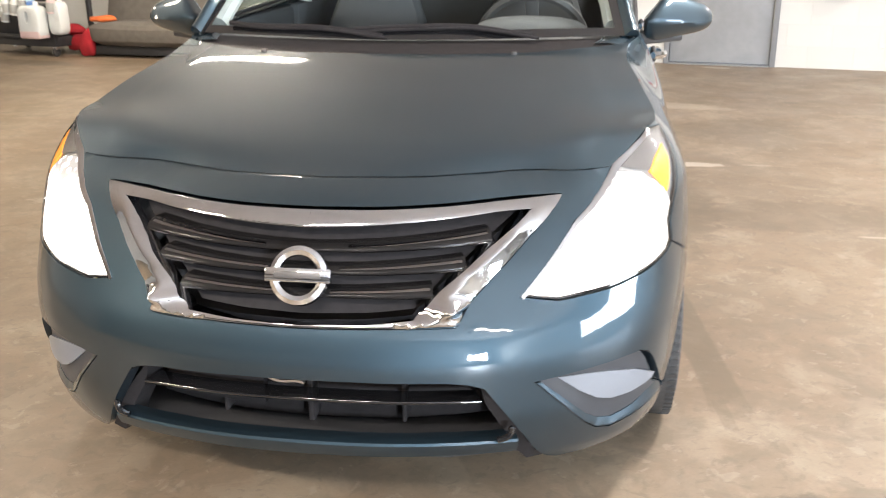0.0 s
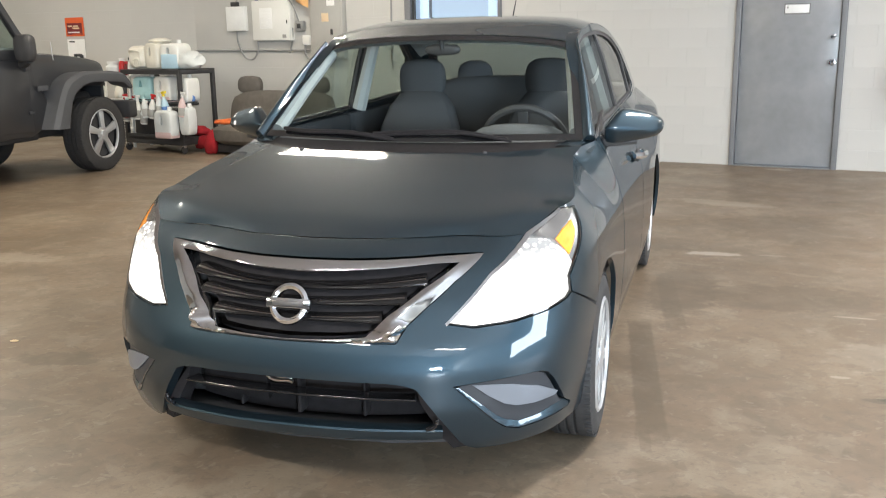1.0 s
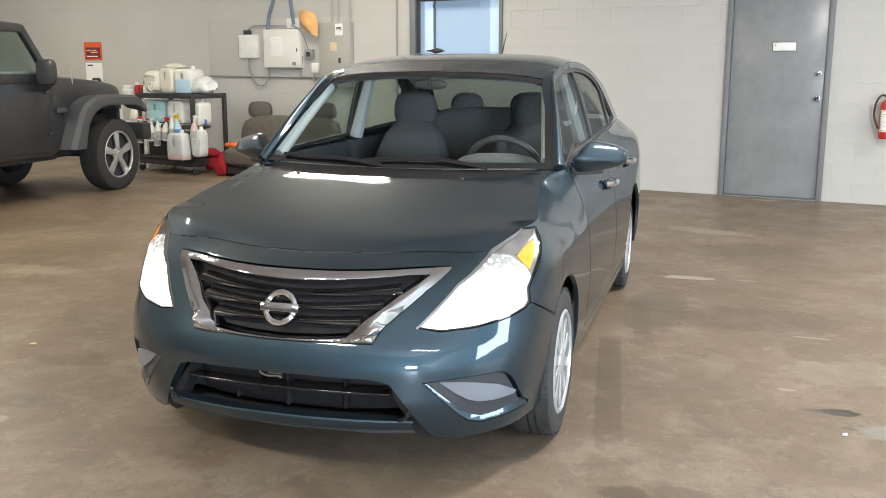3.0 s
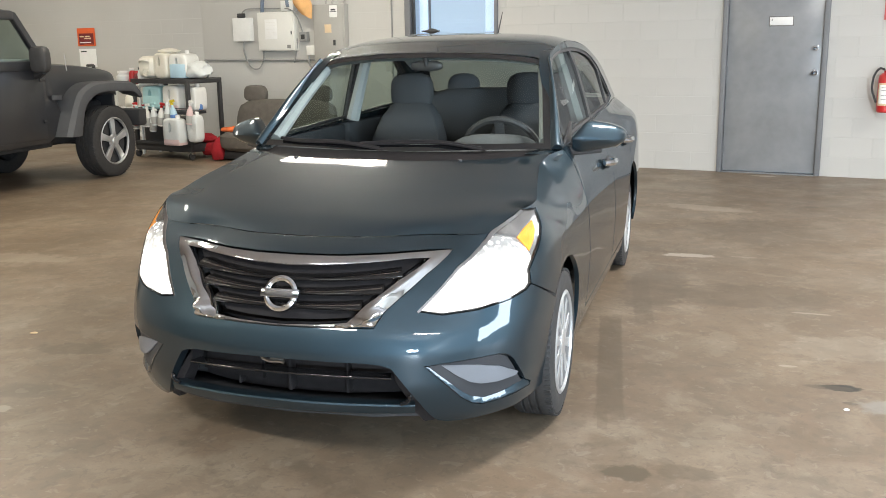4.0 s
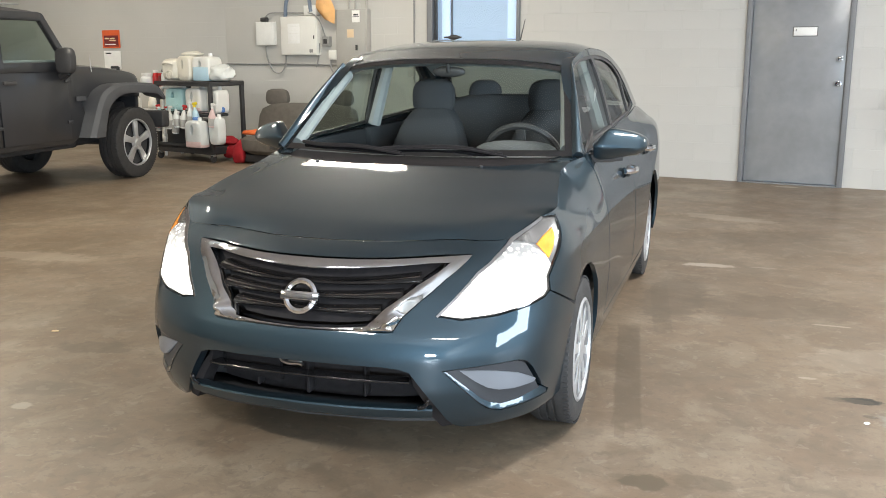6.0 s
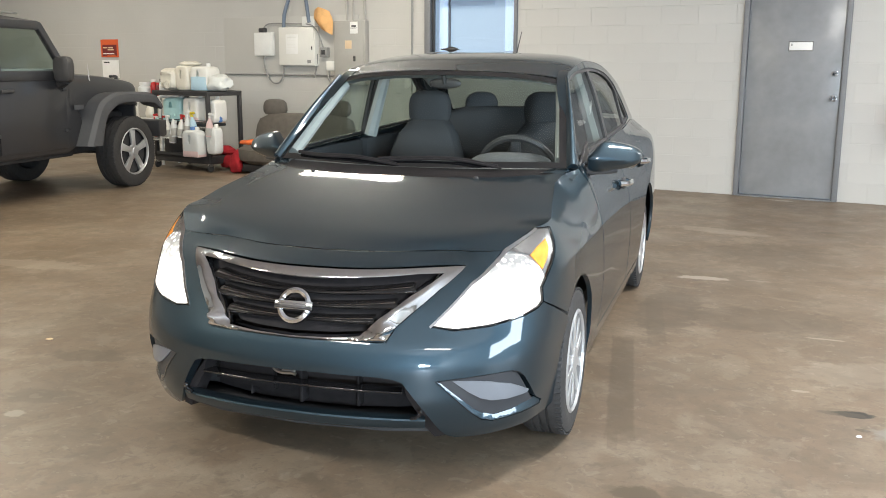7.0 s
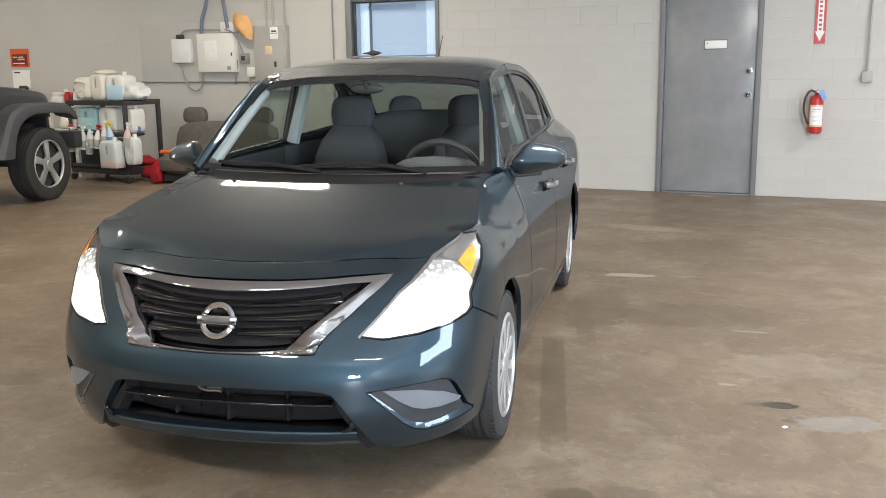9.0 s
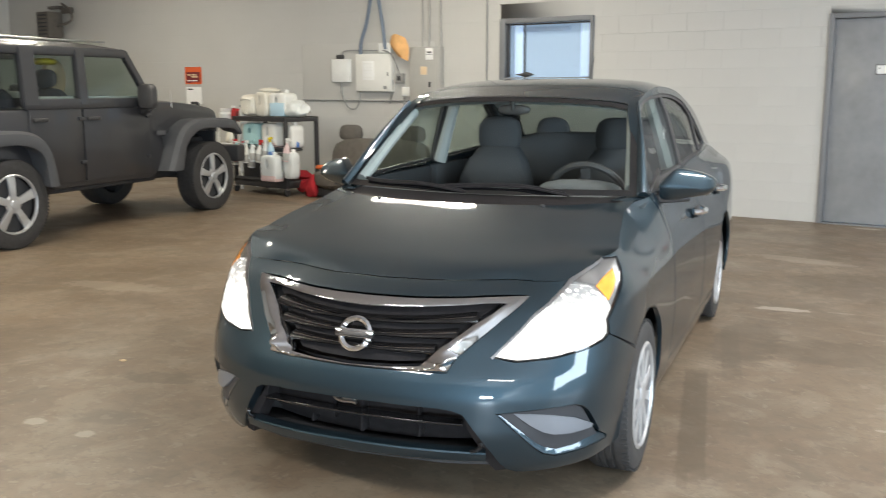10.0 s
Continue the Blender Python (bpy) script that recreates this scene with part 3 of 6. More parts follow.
def ring_patch(rows, nu, nv, border):
    """A skin split into its middle and a border of so many cells (left and right mirrored); returns two bmeshes."""
    cols = [spline(r, nu) for r in rows]
    grid = [spline([c[j] for c in cols], nv) for j in range(len(cols[0]))]
    full = [[Vector((-p.x, p.y, p.z)) for p in line] for line in grid[:0:-1]] + grid
    mid, rim = bmesh.new(), bmesh.new()
    nx, ny = len(full) - 1, len(full[0]) - 1
    bx, b0, b1 = border
    for bm, want in ((mid, True), (rim, False)):
        vs = {}
        for i in range(nx):
            for j in range(ny):
                if (bx <= i < nx - bx and b0 <= j < ny - b1) == want:
                    q = []
                    for a, b in ((i, j), (i + 1, j), (i + 1, j + 1), (i, j + 1)):
                        if (a, b) not in vs:
                            vs[a, b] = bm.verts.new(full[a][b])
                        q.append(vs[a, b])
                    bm.faces.new(q)
        bmesh.ops.recalc_face_normals(bm, faces=bm.faces)
    return mid, rim


def blob(bm, c, r, e=2.6, n=18, m=None):
    """A rounded, boxy ball: a superellipsoid."""
    vs = bmesh.ops.create_uvsphere(bm, u_segments=n, v_segments=n // 2 + 2, radius=1)["verts"]
    for v in vs:
        p = v.co
        k = (abs(p.x) ** e + abs(p.y) ** e + abs(p.z) ** e) ** (-1 / e)
        v.co = Vector((p.x * k * r[0] + c[0], p.y * k * r[1] + c[1], p.z * k * r[2] + c[2]))
    if m is not None:
        bmesh.ops.transform(bm, matrix=m, verts=vs)
    return vs


def road_wheel(parent, x, y, r, width, rim_r, side, style):
    """A wheel that stands on the floor; side is +1 where its face looks to +x."""
    w = thing("wheel", Matrix.Identity(4), "", "")
    w.parent = parent
    w.matrix_basis = M(x, y, r) @ (Matrix.Identity(4) if side > 0 else M(0, 0, 0, 0, 0, 180))
    h = width / 2
    bm = bmesh.new()
    pr = [(rim_r - .012, -h + .02), (rim_r, -h + .006), (rim_r + .03, -h - .001), (r - .035, -h), (r - .012, -h + .008), (r, -h + .03)]
    for k in range(4):   # tread ribs and grooves
        z0 = -h + .03 + k * (width - .06) / 4
        z1 = z0 + (width - .06) / 4
        pr += [(r, z1 - .009), (r - .007, z1 - .007), (r - .007, z1 - .001), (r, z1 + .001)] if k < 3 else [(r, z1)]
    pr += [(r - .012, h - .008), (r - .035, h), (rim_r + .03, h + .001), (rim_r, h - .006), (rim_r - .012, h - .02)]
    lathe(bm, pr, 56, AX["x"])
    part("tyre", bm, M_rubber, w)
    bm = bmesh.new()   # the tread's cross cuts
    for k in range(80):
        box(bm, (h - .020, 0, r - .0028), (.024, .012 * r / .305, .006), 0, Matrix.Rotation(6.283185 * k / 80, 4, "X"))
    part("tread_shoulder", bm, M_rubber, w)["kind"] = "stuff"
    bm = bmesh.new()
    lathe(bm, [(rim_r + .004, h - .004), (rim_r - .006, h + .002), (rim_r - .012, h - .004), (rim_r - .016, h - .024)], 48, AX["x"])
    part("rim", bm, M_alloy, w, "silver painted rim")
    bm = bmesh.new()
    deep = .0105 if style == "cover" else .06
    lathe(bm, [(0, h - deep), (rim_r - .05, h - deep), (rim_r - .014, h - deep + .003)], 40, AX["x"])
    part("wheel_well_disc", bm, M_coverdisc if style == "cover" else M_under, w)
    if style == "cover":
        for k in range(10):
            bm = bmesh.new()
            a = 6.283185 * k / 10
            wd = .020 if k % 2 else .024
            prism(bm, [(.03, -.010), (.07, -wd * .62), (rim_r - .030, -wd), (rim_r - .008, -wd * .8), (rim_r - .008, wd * .8), (rim_r - .030, wd), (.07, wd * .62), (.03, .010)], -.003, .003, Matrix.Rotation(a, 4, "X") @ M(h - .008, 0, 0, 0, -91, 0), .002)
            part("spoke", bm, M_alloy, w)
        bm = bmesh.new()
        lathe(bm, [(0, h + .002), (.03, h + .001), (.05, h - .004), (.056, h - .014)], 28, AX["x"])
        part("centre_cap", bm, M_alloy, w)
    else:
        for k in range(5):
            bm = bmesh.new()
            a = 6.283185 * k / 5
            prism(bm, [(.035, -.030), (.10, -.030), (rim_r - .006, -.046), (rim_r - .006, .046), (.10, .030), (.035, .030)], -.014, .012, Matrix.Rotation(a, 4, "X") @ M(h - .022, 0, 0, 0, -93, 0), .007)
            part("spoke", bm, M_alloy, w)
        bm = bmesh.new()
        lathe(bm, [(0, h + .002), (.035, h), (.042, h - .01), (.075, h - .012), (.085, h - .03)], 28, AX["x"])
        part("centre_cap", bm, M_alloy, w)
        for k in range(5):
            bm = bmesh.new()
            a = 6.283185 * (k + .5) / 5
            lathe(bm, [(0, .004), (.010, .003), (.011, -.012)], 8, M(h - .012, .06 * math.cos(a), .06 * math.sin(a)) @ AX["x"])
            part("lug_nut", bm, M_satin, w)
    return w


CAR_YAW = 11.262
car = thing("saloon_car", pose(0, 0, 0, 0, 0, CAR_YAW), "dark teal-blue saloon car with lit headlights on concrete floor", "car")

GRILLE_OUT = [(0, .7225), (.18, .7235), (.30, .7255), (.42, .7285), (.54, .7315), (.660, .735), (.53, .668), (.425, .606), (.365, .563), (.331, .519), (.20, .520), (0, .518)]
GRILLE_IN = [(0, .692), (.12, .695), (.24, .700), (.36, .706), (.46, .711), (.556, .7135), (.41, .652), (.305, .590), (.243, .538), (.14, .531), (0, .527)]
INTAKE = [(0, .415), (.115, .415), (.300, .409), (.352, .402), (.384, .391), (.444, .256), (.2, .252), (0, .252)]
LAMP = [(.481, .563), (.566, .549), (.695, .556), (.828, .574), (.909, .591), (.941, .607), (.950, .653), (1.0, .698), (1.075, .754), (1.13, .805), (1.155, .830), (1.058, .838), (.877, .780), (.655, .687)]
FOG = [(.494, .394), (.57, .399), (.643, .4025), (.72, .405), (.768, .404), (.795, .394), (.818, .373), (.851, .328), (.880, .291), (.897, .278), (.930, .262), (.925, .250), (.855, .246), (.77, .240), (.70, .236), (.655, .248), (.62, .272), (.556, .334)]
NOSE_TOP = [(0, .765), (.3, .766), (.6, .771), (.73, .7725), (.80, .7745), (.865, .778)]
BUMP_LOW = [(.511, .216), (.540, .192), (.570, .181), (.635, .178), (.745, .184), (.854, .190), (.93, .200)]
A0 = arch(.07, .290, 199, 134)

# front bumper with the nose strip above the grille
bm = bmesh.new()
poly = NOSE_TOP + [LAMP[-1]] + LAMP[:6] + A0[::-1] + BUMP_LOW[::-1] + INTAKE[4::-1] + GRILLE_OUT[::-1]
panel(bm, poly, skin, [FOG], 0.022, rim=.034, keep=(1,))
part("front_bumper", bm, M_paint, car)

# fenders, doors, quarters and sills
fender_top = yz((.62, .962), (.5, .953), (.3, .925), (.1, .885), (-.03, .850))
fender = LAMP[5:12] + fender_top[::-1] + yz((.655, .90), (.66, .6), (.655, .215), (.41, .205)) + arch(.07, .312, -10, 134)
quarter = yz((2.505, 1.035), (2.9, 1.04), (3.2, 1.035)) + [(s_at(3.4, 1.0), 1.02), (SLEN - .5, 1.01), (SLEN, 1.01), (SLEN, .25), (SLEN - .5, .24)] + yz((3.0, .22)) + arch(2.6, .36, -10, 112) + yz((2.50, .72), (2.525, .85))
front_door = yz((.662, .262), (1.60, .262), (1.605, .6), (1.60, 1.003), (1.1, .985), (.66, .967), (.667, .6))
rear_door = yz((1.61, .262), (2.22, .262)) + arch(2.6, .36, 187, 114)[1:] + yz((2.495, .72), (2.52, .85), (2.50, 1.032), (2.0, 1.02), (1.606, 1.004), (1.612, .6))
sill = yz((.42, .175), (1.3, .165), (2.22, .175), (2.22, .258), (1.3, .258), (.45, .258), (.41, .21))
for sx in (1, -1):
    def half(u, v, d=0.0, q=sx):
        p = skin(u, v, d)
        return Vector((p.x * q, p.y, p.z))
    for nm, pl in (("fender", fender), ("door", front_door), ("door", rear_door), ("quarter_panel", quarter), ("sill", sill)):
        bm = bmesh.new()
        panel(bm, pl, half, (), 0.03 if nm == "fender" else 0.05, mirror=False)
        bmesh.ops.recalc_face_normals(bm, faces=bm.faces)
        ob = part(nm, bm, M_paint, car)
        if nm == "door":
            yh = 1.40 if pl is front_door else 2.33
            zh = .815 if pl is front_door else .835
            bm = bmesh.new()
            tube(bm, spline([(sx * .815, yh - .09, zh), (sx * .852, yh - .055, zh), (sx * .86, yh, zh + .002), (sx * .852, yh + .055, zh), (sx * .815, yh + .09, zh)], 5), .014, 8)
            part("door_handle", bm, M_chrome, ob, "chrome pull handle")
            # dark bump in place of the shaded hollow behind the handle
            bm = bmesh.new()
            blob(bm, (sx * .822, yh, zh - .005), (.012, .06, .03))
            part("handle_shade", bm, M_under, ob)

# bonnet
def on_skin(s, z):
    return tuple(skin(s, z))


edge = [on_skin(*p) for p in NOSE_TOP]
rows = [edge]
HOOD_EDGE = [(.97, .812), (1.06, .8395), (s_at(-.03, .851), .851), (s_at(.1, .886), .886), (s_at(.3, .926), .926), (s_at(.5, .954), .954)]
for (es, ez), off in zip(HOOD_EDGE, (.10, .09, .085, .10, .17, .265)):
    ex, ey, _ = on_skin(es, ez)
    cy = ey - off
    cz = float(np.interp(cy, (-.435, -.34, -.22, -.1, .05, .22, .41), (.765, .802, .842, .874, .910, .944, .968)))
    rows.append([(ex * t, cy + off * t ** (2 + 1.2 * ease((ey - .1) / .3)), cz + (ez - cz) * t ** 2.6) for t in (0, .32, .62, .80, .88, 1)])
    rows[-1][3] = (*rows[-1][3][:2], rows[-1][3][2] + .002)
bm = bmesh.new()
patch(bm, rows, 8, 6, True)
bmesh.ops.remove_doubles(bm, verts=bm.verts, dist=0.0005)
bmesh.ops.recalc_face_normals(bm, faces=bm.faces)
part("bonnet", bm, M_paint, car)

# grille: chrome frame, black slats, ring badge
def to_line(u, v, line):
    best = 1.0
    for (ax, ay), (bx, by) in zip(line, line[1:]):
        t = min(max(((u - ax) * (bx - ax) + (v - ay) * (by - ay)) / ((bx - ax) ** 2 + (by - ay) ** 2), 0), 1)
        best = min(best, math.hypot(u - ax - t * (bx - ax), v - ay - t * (by - ay)))
    return best


def frame_skin(u, v, d=0.0):
    """The chrome frame: two facets that meet on a ridge, folded once more at the feet of the arms."""
    a, b = to_line(u, v, GRILLE_IN), to_line(u, v, GRILLE_OUT)
    w, foot = a + b, ease((.585 - v) / .03) * ease((u - .20) / .04)
    t, top = a / max(w, 1e-5), .22 + .33 * foot
    h = min(t / top, (1 - t) / (1 - top)) * w * (.34 + .30 * foot)
    h += .006 * foot * math.sin((v - .52) * 190)
    return skin(u, v, d - .004 - h)


bm = bmesh.new()
ring = GRILLE_OUT + GRILLE_IN[::-1]
panel(bm, ring, frame_skin, [], 0.009, rim=0.03, keep=(1,))
grille = part("grille_frame", bm, M_frame, car, "bright chrome V-shaped grille frame")
bm = bmesh.new()
panel(bm, [(u * 1.02, v) for u, v in GRILLE_IN], skin, [], 0.05, gap=0, rim=0, depth=.050, keep=(1,))
part("grille_backing", bm, M_void, grille)
SLATS = [(.573, .575, .288), (.613, .622, .366), (.652, .668, .437)]
for z0, z1, lim in SLATS:
    def mid_z(u, a=z0, b=z1, w=lim):
        return a + (b - a) * (u / w) ** 1.7

    def wedge(u, w=lim):
        return .0075 + .006 * (u / w) ** 1.5

    def slat_skin(u, v, d=0.0):
        e = min(max((v - mid_z(u)) / wedge(u), -1), 1)
        return skin(u, v, d + .020 * (1 - math.sqrt(max(1 - .92 * e * e, 0))))
    us = [lim * q / 14 for q in range(15)]
    bm = bmesh.new()
    panel(bm, [(u, mid_z(u) + wedge(u)) for u in us] + [(u, mid_z(u) - wedge(u)) for u in us[::-1]], slat_skin, [], 0.006, gap=0, rim=.03, depth=.010, keep=(1,))
    slat = part("slat", bm, M_slatblack, grille)
    for sx in (1, -1):
        for up in (1, -1):   # added strips for the slat's reflections, which run together towards the badge
            def edge_skin(u, v, d=0.0, q=sx):
                p = slat_skin(u, v, d)
                return Vector((p.x * q, p.y, p.z))
            ue = [lim * (.22 + .76 * q / 10) for q in range(11)]
            bm = bmesh.new()
            k0, k1 = (.50, .78) if up > 0 else (-.72, -.50)
            panel(bm, [(u, mid_z(u) + wedge(u) * k1) for u in ue] + [(u, mid_z(u) + wedge(u) * k0) for u in ue[::-1]], edge_skin, [], 0.02, gap=0, rim=.006, mirror=False, depth=.0085)
            bmesh.ops.recalc_face_normals(bm, faces=bm.faces)
            part("slat_glint", bm, M_slat, slat, "metal strip in place of a reflection on the slat")
bm = bmesh.new()
bk = M(0, -.650, .613, 66, 0, 0)
lathe(bm, [(.040, .0), (.042, .010), (.051, .016), (.060, .010), (.062, 0)], 48, bk)
badge = part("badge", bm, M_chrome, grille, "chrome ring badge with a crossbar")
bm = bmesh.new()
box(bm, (0, 0, .010), (.138, .030, .016), .004, bk)
bar = part("badge_bar", bm, M_chrome, badge)
bm = bmesh.new()
box(bm, (0, 0, .0188), (.096, .013, .002), .0006, bk)
part("badge_band", bm, M_shroud, bar, "dark engraved band")

# lower intake
bm = bmesh.new()
panel(bm, [(u * 1.03, v) for u, v in INTAKE], skin, [], 0.06, gap=0, rim=0, depth=.14, keep=(1,))
intake = part("lower_intake", bm, M_void, car)
bm = bmesh.new()
panel(bm, [(.385 * q / 8, .359 - .010 * (q / 8) ** 2) for q in range(9)] + [(.385 * q / 8, .352 - .010 * (q / 8) ** 2) for q in range(8, -1, -1)], lambda u, v, d=0.0: skin(u, v, d + abs(v - .3555 + .010 * (u / .385) ** 2) * .8), [], 0.006, gap=0, rim=.05, depth=.030, keep=(1,))
part("slat", bm, M_gloss, intake)
for x, w in ((0, .012), (.20, .008), (-.20, .008)):
    bm = bmesh.new()
    box(bm, (x, -.60 + .5 * x * x, .338), (w, .05, .14), .002)
    part("intake_rib", bm, M_void, intake)
bm = bmesh.new()
tube(bm, spline([(-.085, -.655, .400), (-.075, -.66, .388), (-.050, -.66, .380), (-.015, -.66, .382), (.0, -.66, .378)], 4), .006, 8)
box(bm, (-.030, -.652, .383), (.050, .012, .016), .004)
part("tow_bracket", bm, M_satin, intake, "bare metal bracket behind the intake")
bm = bmesh.new()
panel(bm, [(.11, .405), (.30, .402), (.36, .388), (.40, .30), (.11, .30)], lambda u, v, d=0.0: Vector((-skin(u, v, d).x, skin(u, v, d).y, v)), [], 0.05, gap=0, rim=.02, mirror=False, depth=.10)
bmesh.ops.recalc_face_normals(bm, faces=bm.faces)
part("intake_duct", bm, M_void, intake)


# the lower lip: a face that leans in below, and a rolled top edge
LIP = [(-.10, .046), (0, .006), (.12, -.002), (.45, -.005), (.78, -.005), (.90, -.001), (.97, .008), (1.0, .022), (.97, .040)]
bm = bmesh.new()
lines = []
for t, d in LIP:
    line = []
    for q in range(-28, 29):
        u = .462 * abs(q) / 28
        z = .232 - .006 * (u / .46) ** 2 + t * (.047 - .006 * (u / .46) ** 2)
        p = skin(u, max(z, .20), d)
        line.append(bm.verts.new((p.x if q > 0 else -p.x, p.y, z)))
    lines.append(line)
for a, b in zip(lines, lines[1:]):
    for q in range(56):
        bm.faces.new((a[q], a[q + 1], b[q + 1], b[q]))
bmesh.ops.recalc_face_normals(bm, faces=bm.faces)
lip = part("lip", bm, M_paint, intake, "body-coloured lower lip")
for sx in (1, -1):   # the lip's bright upturned ends
    bm = bmesh.new()
    tube(bm, spline([(sx * .405, -.655, .270), (sx * .425, -.652, .276), (sx * .434, -.648, .288), (sx * .434, -.648, .300)], 4), [.007] * 12 + [.004], 8)
    part("lip_end", bm, M_gloss, lip)
for sx in (1, -1):
    bm = bmesh.new()
    panel(bm, [(.382, .394), (.436, .322), (.511, .214), (.540, .190), (.500, .186), (.462, .226), (.450, .256), (.40, .33)], lambda u, v, d=0.0, q=sx: Vector((skin(u, v, d + max(0, .50 - u) * .35).x * q, skin(u, v, d + max(0, .50 - u) * .35).y, v)), [], 0.02, gap=0, rim=.05, mirror=False, depth=.012)
    bmesh.ops.recalc_face_normals(bm, faces=bm.faces)
    part("intake_cheek", bm, M_void, intake)

# lamps and blanked fog recesses, one a side
AMBER = [(.957, .758), (1.014, .781), (1.080, .800), (1.062, .771), (1.020, .739), (.975, .710), (.968, .728)]
GLOW = [(.486, .5645), (.566, .5515), (.695, .5585), (.828, .5765), (.907, .594), (.934, .610), (.943, .653), (.980, .688), (.968, .725), (.930, .762), (.866, .770), (.76, .730), (.656, .684)]
for sx in (1, -1):
    def half(u, v, d=0.0, q=sx):
        p = skin(u, v, d)
        return Vector((p.x * q, p.y, p.z))
    bm = bmesh.new()
    panel(bm, LAMP, half, [], 0.05, gap=.001, rim=0, mirror=False, depth=.009)
    lamp = part("headlight", bm, M_lampback, car, "lit headlight with clear lens")
    bm = bmesh.new()
    panel(bm, GLOW, half, [], 0.03, gap=.002, rim=.004, mirror=False, depth=.005)
    part("reflector", bm, M_lit, lamp, "glowing white reflector")
    bm = bmesh.new()
    panel(bm, AMBER, half, [], 0.03, gap=.001, rim=.004, mirror=False, depth=.004)
    part("turn_signal", bm, M_amber, lamp, "amber turn signal")
    bm = bmesh.new()
    panel(bm, [(.880, .778), (.925, .766), (.962, .757), (1.03, .787), (1.10, .808), (1.145, .826), (1.058, .835)], half, [], 0.03, gap=.002, rim=.004, mirror=False, depth=.006)
    part("upper_shroud", bm, M_shroud, lamp, "dark grey inner shroud")
    bm = bmesh.new()
    outer, inner = shrunk(LAMP, .001), shrunk(LAMP, .0045)
    panel(bm, outer, half, [inner], 0.03, gap=0, rim=.006, mirror=False, depth=.002)
    part("bezel", bm, M_gloss, lamp)
    # chrome strip added for the light caught along the lamp's upper edge
    bm = bmesh.new()
    up = [(.481, .563), (.528, .597), (.655, .687), (.765, .735), (.877, .780), (1.058, .838)]
    panel(bm, [(u - .0015, v + .001) for u, v in up] + [(u + .003, v - .005) for u, v in up[::-1]], half, [], 0.03, gap=0, rim=.012, mirror=False, depth=-.0025)
    bmesh.ops.recalc_face_normals(bm, faces=bm.faces)
    part("edge_glint", bm, M_frame, lamp, "bright strip in place of light caught along the lamp's edge")
    bm = bmesh.new()
    panel(bm, LAMP, half, [], 0.04, gap=.003, rim=0, mirror=False, depth=.0)
    bmesh.ops.recalc_face_normals(bm, faces=bm.faces)
    lens = part("lens", bm, M_lens, lamp)
    lens.visible_shadow = False
    bm = bmesh.new()
    panel(bm, FOG, half, [], 0.03, gap=-.012, rim=0, mirror=False, depth=.030)
    fog = part("fog_recess", bm, M_under, car, "blanked fog lamp recess")
    def ledge(u, v, d=0.0, q=sx):
        """The blank's ledge: it runs inwards and up from its lower edge."""
        p = skin(u, v, d + max(0, v - .300) * .11)
        return Vector((p.x * q, p.y, p.z))
    LOWFOG = [FOG[0], FOG[17], FOG[16], FOG[15], FOG[14], FOG[13], FOG[12], FOG[11]]
    def bevelled(u, v, d=0.0, q=sx):
        p = skin(u, v, d + to_line(u, v, LOWFOG) * .55)
        return Vector((p.x * q, p.y, p.z))
    def hollow(u, v, d=0.0, q=sx):
        p = skin(u, v, d + .006 * ease(to_line(u, v, LOWFOG) / .05))
        return Vector((p.x * q, p.y, p.z))
    bm = bmesh.new()
    panel(bm, shrunk(FOG, .006), hollow, [], 0.016, gap=0, rim=.02, mirror=False, depth=.010)
    part("fog_panel", bm, M_blank, fog, "dark grey plastic fog lamp panel")
    bm = bmesh.new()
    panel(bm, [(.552, .389), (.62, .384), (.683, .376), (.77, .356), (.852, .320), (.84, .311), (.752, .307), (.69, .311), (.65, .323), (.605, .349)], ledge, [], 0.018, gap=0, rim=.02, mirror=False, depth=.004)
    part("fog_blank", bm, M_ledge, fog, "satin grey fog lamp blank, paler for the light on it")
    bm = bmesh.new()
    panel(bm, [FOG[0], (.510, .390), (.577, .332), (.628, .288), (.662, .268), (.705, .256), (.78, .262), (.85, .274), (.897, .280)] + FOG[10:18], bevelled, [], 0.008, gap=.001, rim=.02, mirror=False, depth=-.001)
    part("fog_strip", bm, M_paint, fog)

# greenhouse
def cabin(y, z, d=0.0):
    x = .706 - .36 * (z - 1.0) - .10 * (z - 1.0) ** 2 - .035 * max(0, y - 2.2) ** 1.5 + .034 * ease((y - .95) / .6) * min(max((z - .98) / .30, 0), 1)
    return Vector((x - d, y, z))


WINS = [[(.69, .998), (1.05, 1.300), (1.28, 1.345), (1.55, 1.362), (1.60, 1.022)],
        [(1.67, 1.024), (1.63, 1.364), (1.95, 1.352), (2.20, 1.315), (2.38, 1.245), (2.44, 1.045)],
        [(2.50, 1.052), (2.44, 1.222), (2.60, 1.150), (2.74, 1.072)]]
UNION = [(.65, .984), (1.04, 1.312), (1.29, 1.360), (1.62, 1.380), (1.97, 1.367), (2.24, 1.328), (2.50, 1.225), (2.80, 1.065), (2.5, 1.040), (1.62, 1.010)]
FRAME = [(.60, .962), (.83, 1.16), (1.05, 1.335), (1.30, 1.39), (1.65, 1.415), (2.05, 1.40), (2.35, 1.35), (2.65, 1.26), (2.95, 1.12), (3.12, 1.05), (2.8, 1.045), (2.5, 1.034), (1.6, 1.003), (1.1, .985), (.66, .966)]
def curve2(*pts):
    return [(p.x, p.y) for p in spline([(a, b, 0) for a, b in pts], 5)]


